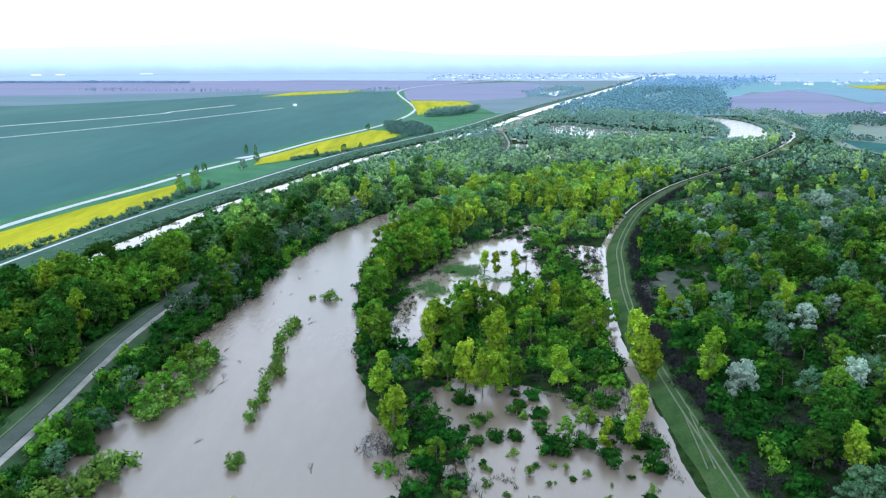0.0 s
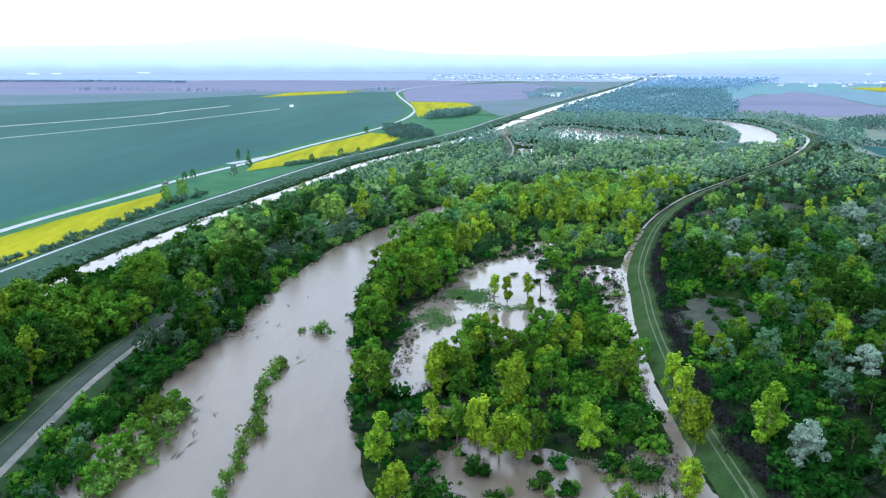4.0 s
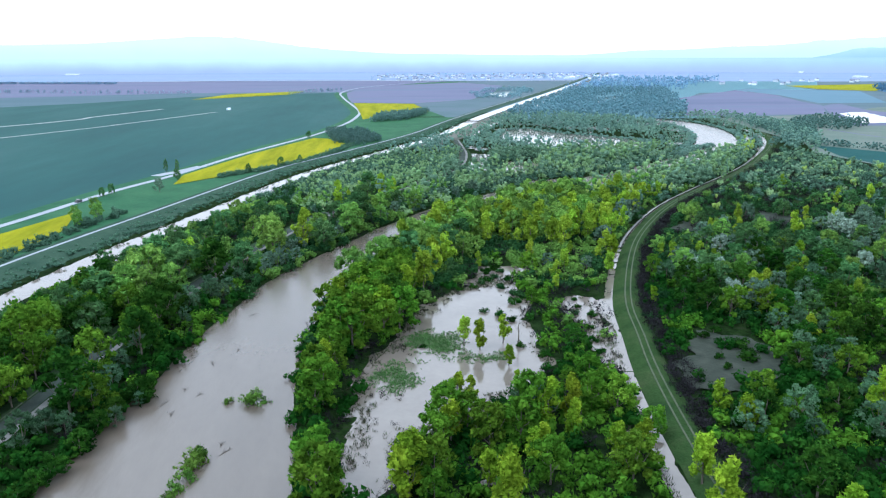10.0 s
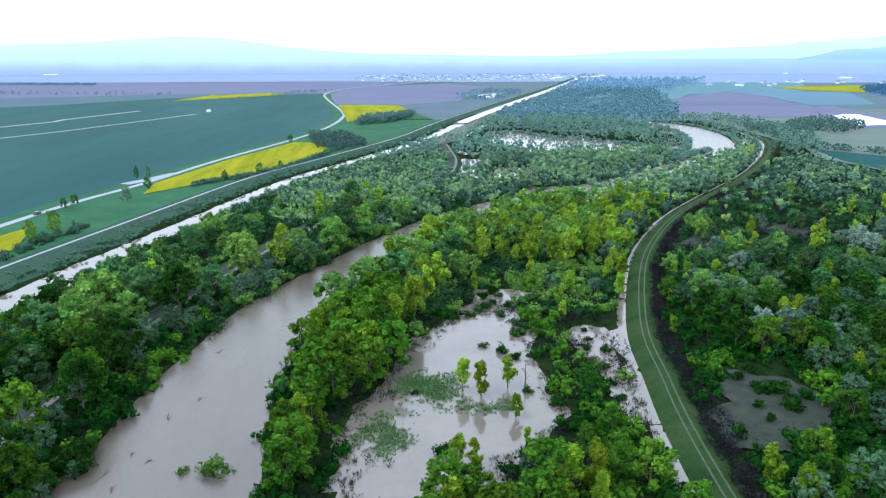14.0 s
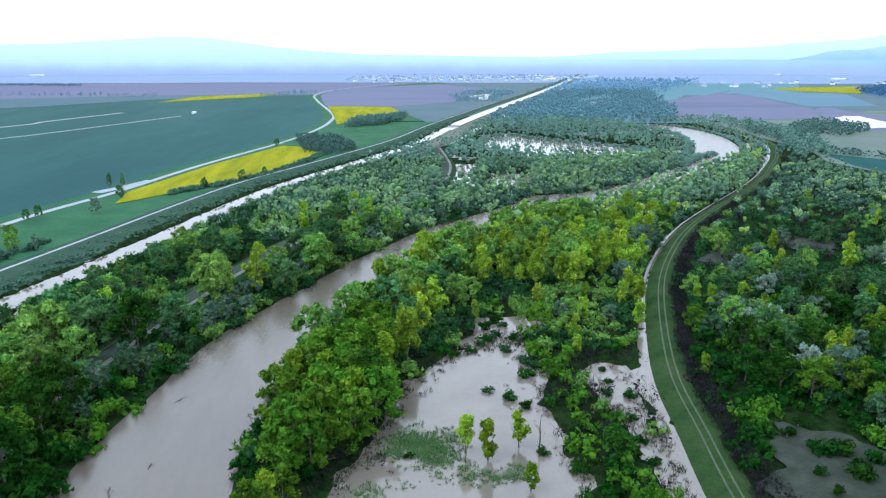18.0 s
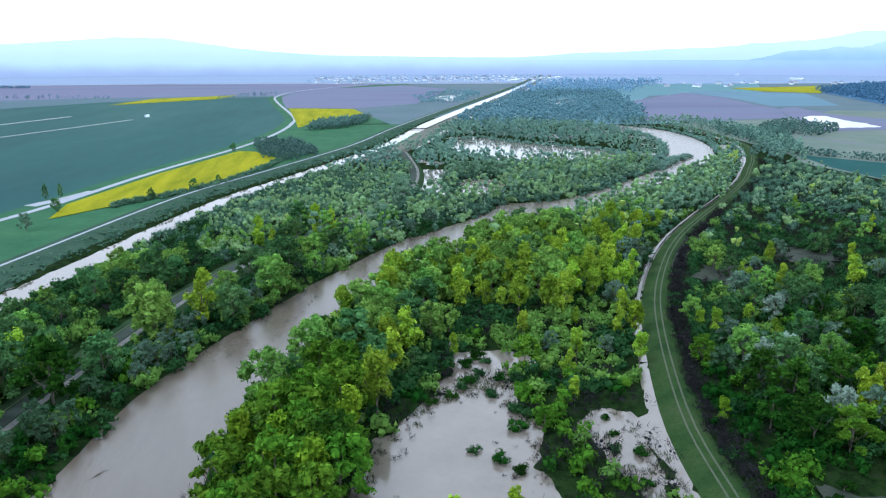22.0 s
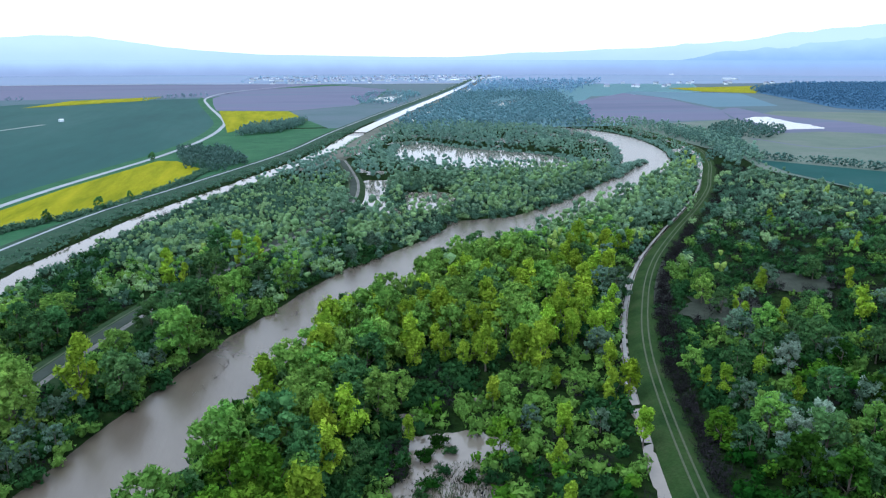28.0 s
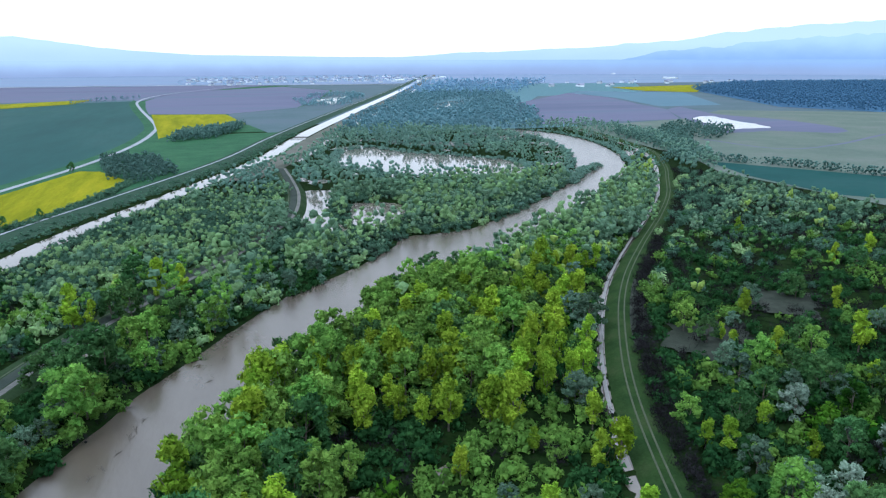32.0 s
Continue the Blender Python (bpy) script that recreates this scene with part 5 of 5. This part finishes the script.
ok = (WS["levee"] < -8.5) & (WS["river"] > 3) & (WS["pool"] < 1.5) & (WS["pool"] > -11) & (fbm(wet, 9, 85) + 0.03 * WS["pool"] + np.where((wet[:, 0] > 24) & (wet[:, 1] > 245), 0.09, 0) > 0.42) & (tg.random(len(wet)) < 0.7)
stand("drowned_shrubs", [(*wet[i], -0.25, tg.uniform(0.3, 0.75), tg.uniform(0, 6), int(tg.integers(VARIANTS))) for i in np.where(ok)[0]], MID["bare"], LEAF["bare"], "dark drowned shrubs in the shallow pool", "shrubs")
M_FLOODGRASS = material("flooded_grass", [(0.055, 0.12, 0.035), (0.085, 0.165, 0.05)], 0.3, 0.9, island=0.3, spec=0.1)
p = scatter(-16, 40, 176, 300, 0.31, 91)
patch = np.exp(-(((p[:, 0] - 7) / 9) ** 2 + ((p[:, 1] - 250) / 9) ** 2)) + 0.75 * np.exp(-(((p[:, 0] + 4) / 8) ** 2 + ((p[:, 1] - 228) / 10) ** 2)) + 0.5 * np.exp(-(((p[:, 0] - 20) / 12) ** 2 + ((p[:, 1] - 238) / 5) ** 2))
sel = patch * (0.1 + 1.9 * fbm(p, 4, 95)) > blade_g.uniform(0.3, 1.15, len(p))
p = p[sel & (signed(p, POOL) < -1)]
stand("flooded_grass", [(px, py, -0.05, blade_g.uniform(0.9, 1.6), blade_g.uniform(0, 6.283), int(blade_g.integers(VARIANTS))) for px, py in p], TUFTS, M_FLOODGRASS, "flooded green grass reaching out of the pool", "grass")


# ---- things by the roads and on the water ----
def block(size, at=(0, 0, 0), taper=0.0):
    """Vertices and faces of a box standing on at, narrowed towards the top."""
    sx, sy, sz = (q / 2 for q in size)
    v = [(x * (1 - taper * (z > 0)), y * (1 - taper * (z > 0)), z) for z in (0, 2 * sz) for x, y in ((-sx, -sy), (sx, -sy), (sx, sy), (-sx, sy))]
    v = np.array(v) + np.array(at)
    f = np.array([(0, 3, 2, 1), (4, 5, 6, 7), (0, 1, 5, 4), (1, 2, 6, 5), (2, 3, 7, 6), (3, 0, 4, 7)])
    return v, f


def gable(w, d, z, rise, over=0.4):
    a, b = w / 2 + over, d / 2 + over
    v = np.array([(-a, -b, z), (a, -b, z), (a, b, z), (-a, b, z), (-a, 0, z + rise), (a, 0, z + rise)])
    f = np.array([(0, 1, 5, 4), (2, 3, 4, 5), (0, 4, 3, 3), (1, 2, 5, 5), (0, 3, 2, 1)])
    tri = []
    for q in f:
        tri.append((q[0], q[1], q[2]))
        if q[2] != q[3]:
            tri.append((q[0], q[2], q[3]))
    return v, np.array(tri)


HOUSE = []
for w, d, tall in ((12, 9, 4.5), (15, 9, 6.0), (11, 10, 5.0)):
    HOUSE.append((mesh_data("wall", block((w, d, tall)), M_WALL, False), mesh_data("roof", gable(w, d, tall, 3.6), M_ROOF, False)))
HUT = (mesh_data("wall", block((5, 4, 2.4)), M_WALL, False), mesh_data("roof", gable(5, 4, 2.4, 1.2), M_WALL, False))
HALL = (mesh_data("wall", block((60, 22, 5)), M_WALL, False), mesh_data("roof", gable(60, 22, 5, 2.0), M_WALL, False))
house_g = random.Random(31)


def house(px, py, kind, name="house", label="small pale house with a gable roof greyed blue for haze", group="houses of the village"):
    ob = tagged(new(name), label, {"house": "house", "barn": "barn"}.get(name, "hall"), group)
    ob.matrix_world = Matrix.Translation((px, py, 0.6)) @ Matrix.Rotation(house_g.uniform(0, 3.14), 4, "Z")
    part("wall", kind[0], ob)
    part("roof", kind[1], ob)


for k in range(150):
    px = house_g.uniform(-40, 1000)
    py = 2600 + px * 0.35 + house_g.gauss(0, 1) * 130 + house_g.random() * 700
    house(px, py, HOUSE[k % 3])
for k in range(26):
    house(house_g.uniform(880, 1750), house_g.uniform(2050, 2500), HOUSE[k % 3])
for px, py in [(2100, 3600), (2230, 3650), (2420, 3700), (1800, 2700), (1000, 3200), (880, 3000), (700, 2800), (-1855, 3550), (-2000, 3600), (-2200, 3700), (-1500, 3700)]:
    house(px, py, HALL, "warehouse", "long white warehouse on the plain", "warehouses")

# roadside trees: two slim dark poplars at the turning and single round trees
for px, py, kind, tall in [(-156, 564, "alder", 10), (-150, 568, "alder", 9), (-139, 529, "alder", 8), (-138, 488, "willow", 9), (-166, 476, "alder", 6), (-163, 482, "alder", 7),
                           (-150, 425, "ash", 10), (-145, 415, "ash", 9), (-153, 408, "ash", 9), (-148, 398, "ash", 8), (-99, 557, "alder", 7), (-81, 582, "alder", 8), (-70, 606, "alder", 6), (-80, 770, "alder", 8)]:
    tree(kind, px, py, 0.6, tall, bush_g.uniform(0, 6), bush_g.randrange(VARIANTS), "single dark tree beside the country road", 0.42 if py in (564, 568) else 0.8)
strip("lay_by", smooth([(-158, 548), (-154, 556), (-147, 568), (-138, 590)], 4), [(-5, 0.86), (3, 0.86)], M_ROAD, "pale lay-by at the field turning", "road")

M_PAINT = material("dark_car_paint", [(0.03, 0.034, 0.04), (0.04, 0.045, 0.05)], 2.0, 0.3, spec=0.6)
M_GLASS = material("dark_car_glass", [(0.02, 0.025, 0.03), (0.03, 0.035, 0.04)], 2.0, 0.08, spec=0.8)
M_TYRE = material("black_tyre", [(0.015, 0.015, 0.015), (0.025, 0.025, 0.025)], 4.0, 0.9)


def wheel_arrays():
    v, f = tube([(0, 0, -0.11), (0, 0, 0.11)], [0.33, 0.33], 10)
    return v[:, [0, 2, 1]], f


def car(px, py, z, turn, long=4.3, tall=0.55, label="small pale car on the country road"):
    """A car with body, cabin and four wheels."""
    ob = tagged(new("car"), label, "car", "cars by the fields")
    part("body", mesh_data("body", block((long, 1.75, 0.72), (0, 0, 0.32), 0.06), M_PAINT, False), ob)
    part("cabin", mesh_data("cabin", block((long * 0.55, 1.6, tall), (-0.15, 0, 1.04), 0.2), M_GLASS, False), ob, "dark glazed cabin")
    for sx in (-0.31, 0.31):
        for sy in (-0.8, 0.8):
            w = part("wheel", mesh_data("wheel", wheel_arrays(), M_TYRE), ob, "black rubber wheel")
            w.location = (sx * long, sy, 0.33)
    ob.matrix_world = Matrix.Translation((px, py, z)) @ Matrix.Rotation(turn, 4, "Z")


road_at = WHITE_ROAD[np.argmin(np.abs(WHITE_ROAD[:, 1] - 455))]
car(road_at[0] + 0.9, road_at[1], 0.92, radians(76), label="small dark car on the country road")
house(-243, 1186, HUT, "barn", "small white barn at the end of the field track", "barns")
tree("bare", -13, 124, -0.3, 5.5, 1.0, 2, "bare grey drowned shrub at the river bank")

# far hedges and tree lines in the fields
for pts, lo_s, hi_s in (([(-900, 1800), (-690, 1745), (-430, 1695)], 0.5, 0.9), ([(-215, 1640), (-160, 1740), (-110, 1840)], 0.5, 0.9), ([(374, 676), (411, 625), (440, 552)], 0.4, 0.6),
                        ([(-2400, 2300), (-1300, 2430), (-820, 2360)], 0.45, 0.8)):
    ln = smooth(pts, 20)
    stand("field_hedge", items_of(along(ln, -3, 3, 7.0 if lo_s > 0.45 else 2.6, 0, 5000), lo_s, hi_s), LOW["alder"], M_COPSE if pts[0][1] < 1000 else M_FARLEAF if pts[0][1] < 2000 else M_HAZELEAF, "dark hedge between far fields", "hedge")
p = scatter(445, 560, 780, 930, 8.0, 57)
p = p[inside(p, closed([(450, 850), (470, 790), (550, 850), (536, 926)]))]
stand("copse", items_of(p, 0.6, 0.9), FEW["alder"], M_COPSE, "dark copse beside the fallow field", "copse")

p = scatter(150, 400, 1420, 1840, 11.0, 59)
p = p[inside(p, closed([(170, 1440), (180, 1640), (250, 1800), (340, 1830), (330, 1690), (280, 1520), (232, 1430)])) & (signed(p, closed([(215, 1640), (310, 1770), (262, 1610), (236, 1530)])) > 4) & (fbm(p, 50, 37) > 0.42)]
stand("copse", items_of(p, 0.5, 0.9), LOW["alder"], M_FARLEAF, "trees round the flooded pasture, tinted blue-green for haze", "copse")

# village trees
p = np.array([(house_g.uniform(-60, 1000), 0) for _ in range(260)])
p[:, 1] = 2560 + p[:, 0] * 0.35 + np.array([house_g.uniform(-60, 900) for _ in range(260)])
stand("village_trees", items_of(p, 0.5, 0.9), LOW["alder"], M_HAZELEAF, "trees between the village houses, tinted blue for haze", "trees")


# floating wood
def driftwood_arrays(seed):
    r = random.Random(seed)
    n = r.uniform(1.6, 3.6)
    pts = [(-n / 2, 0, 0.02), (0, r.uniform(-0.3, 0.3), 0.1), (n / 2, r.uniform(-0.3, 0.3), 0.16)]
    v, f = tube(pts, [0.16, 0.13, 0.05], 5)
    for k in range(3):
        x0 = r.uniform(-n / 3, n / 3)
        s = r.choice((-1, 1))
        v2, f2 = tube([(x0, 0, 0.1), (x0 + 0.4, s * 0.5, 0.22), (x0 + 0.7, s * 0.9, 0.4)], [0.07, 0.05, 0.02], 4)
        f = np.vstack([f, f2 + len(v)])
        v = np.vstack([v, v2])
    return v, f


DRIFT = [mesh_data("driftwood", driftwood_arrays(k), M_DRIFT) for k in range(4)]
drift_at = [(-57, 169), (-55, 151), (-54, 160), (-50, 129), (-25, 119), (-55.5, 165), (-54, 152), (-54, 213), (-57, 218), (-54, 225), (-47, 276), (-8, 374), (-14, 356), (-16, 353), (-10, 367), (6, 390), (10, 403),
            (-52, 168), (-53, 156), (-40, 199), (-38.5, 196), (-46, 248), (-51, 240), (-12, 361), (-9, 370), (-50, 222), (-58, 176)]
for k, (px, py) in enumerate(drift_at):
    ob = tagged(new("driftwood", DRIFT[k % 4]), "dark wet branch drifting on the brown river", "driftwood", "driftwood on the river")
    ob.matrix_world = Matrix.Translation((px, py, 0.0)) @ Matrix.Rotation(0.9 + (k * 7 % 5) * 0.25, 4, "Z")

# dead tree in the pool
snag = tagged(new("dead_tree"), "bare grey dead tree standing in the pool", "tree")
snag.matrix_world = Matrix.Translation((30, 246, -0.2))
part("trunk", mesh_data("trunk", tube([(0, 0, 0), (0.1, 0, 2.5), (0, 0.1, 5), (0.15, 0, 7.5)], [0.22, 0.17, 0.11, 0.03], 6), M_BARK), snag)
for k in range(7):
    a, z = 0.9 * k, 2.6 + 0.6 * k
    part("branch", mesh_data("branch", tube([(0, 0, z), (0.7 * math.cos(a), 0.7 * math.sin(a), z + 0.5), (1.3 * math.cos(a), 1.3 * math.sin(a), z + 1.2)], [0.07, 0.05, 0.015], 4), M_BARK), snag)
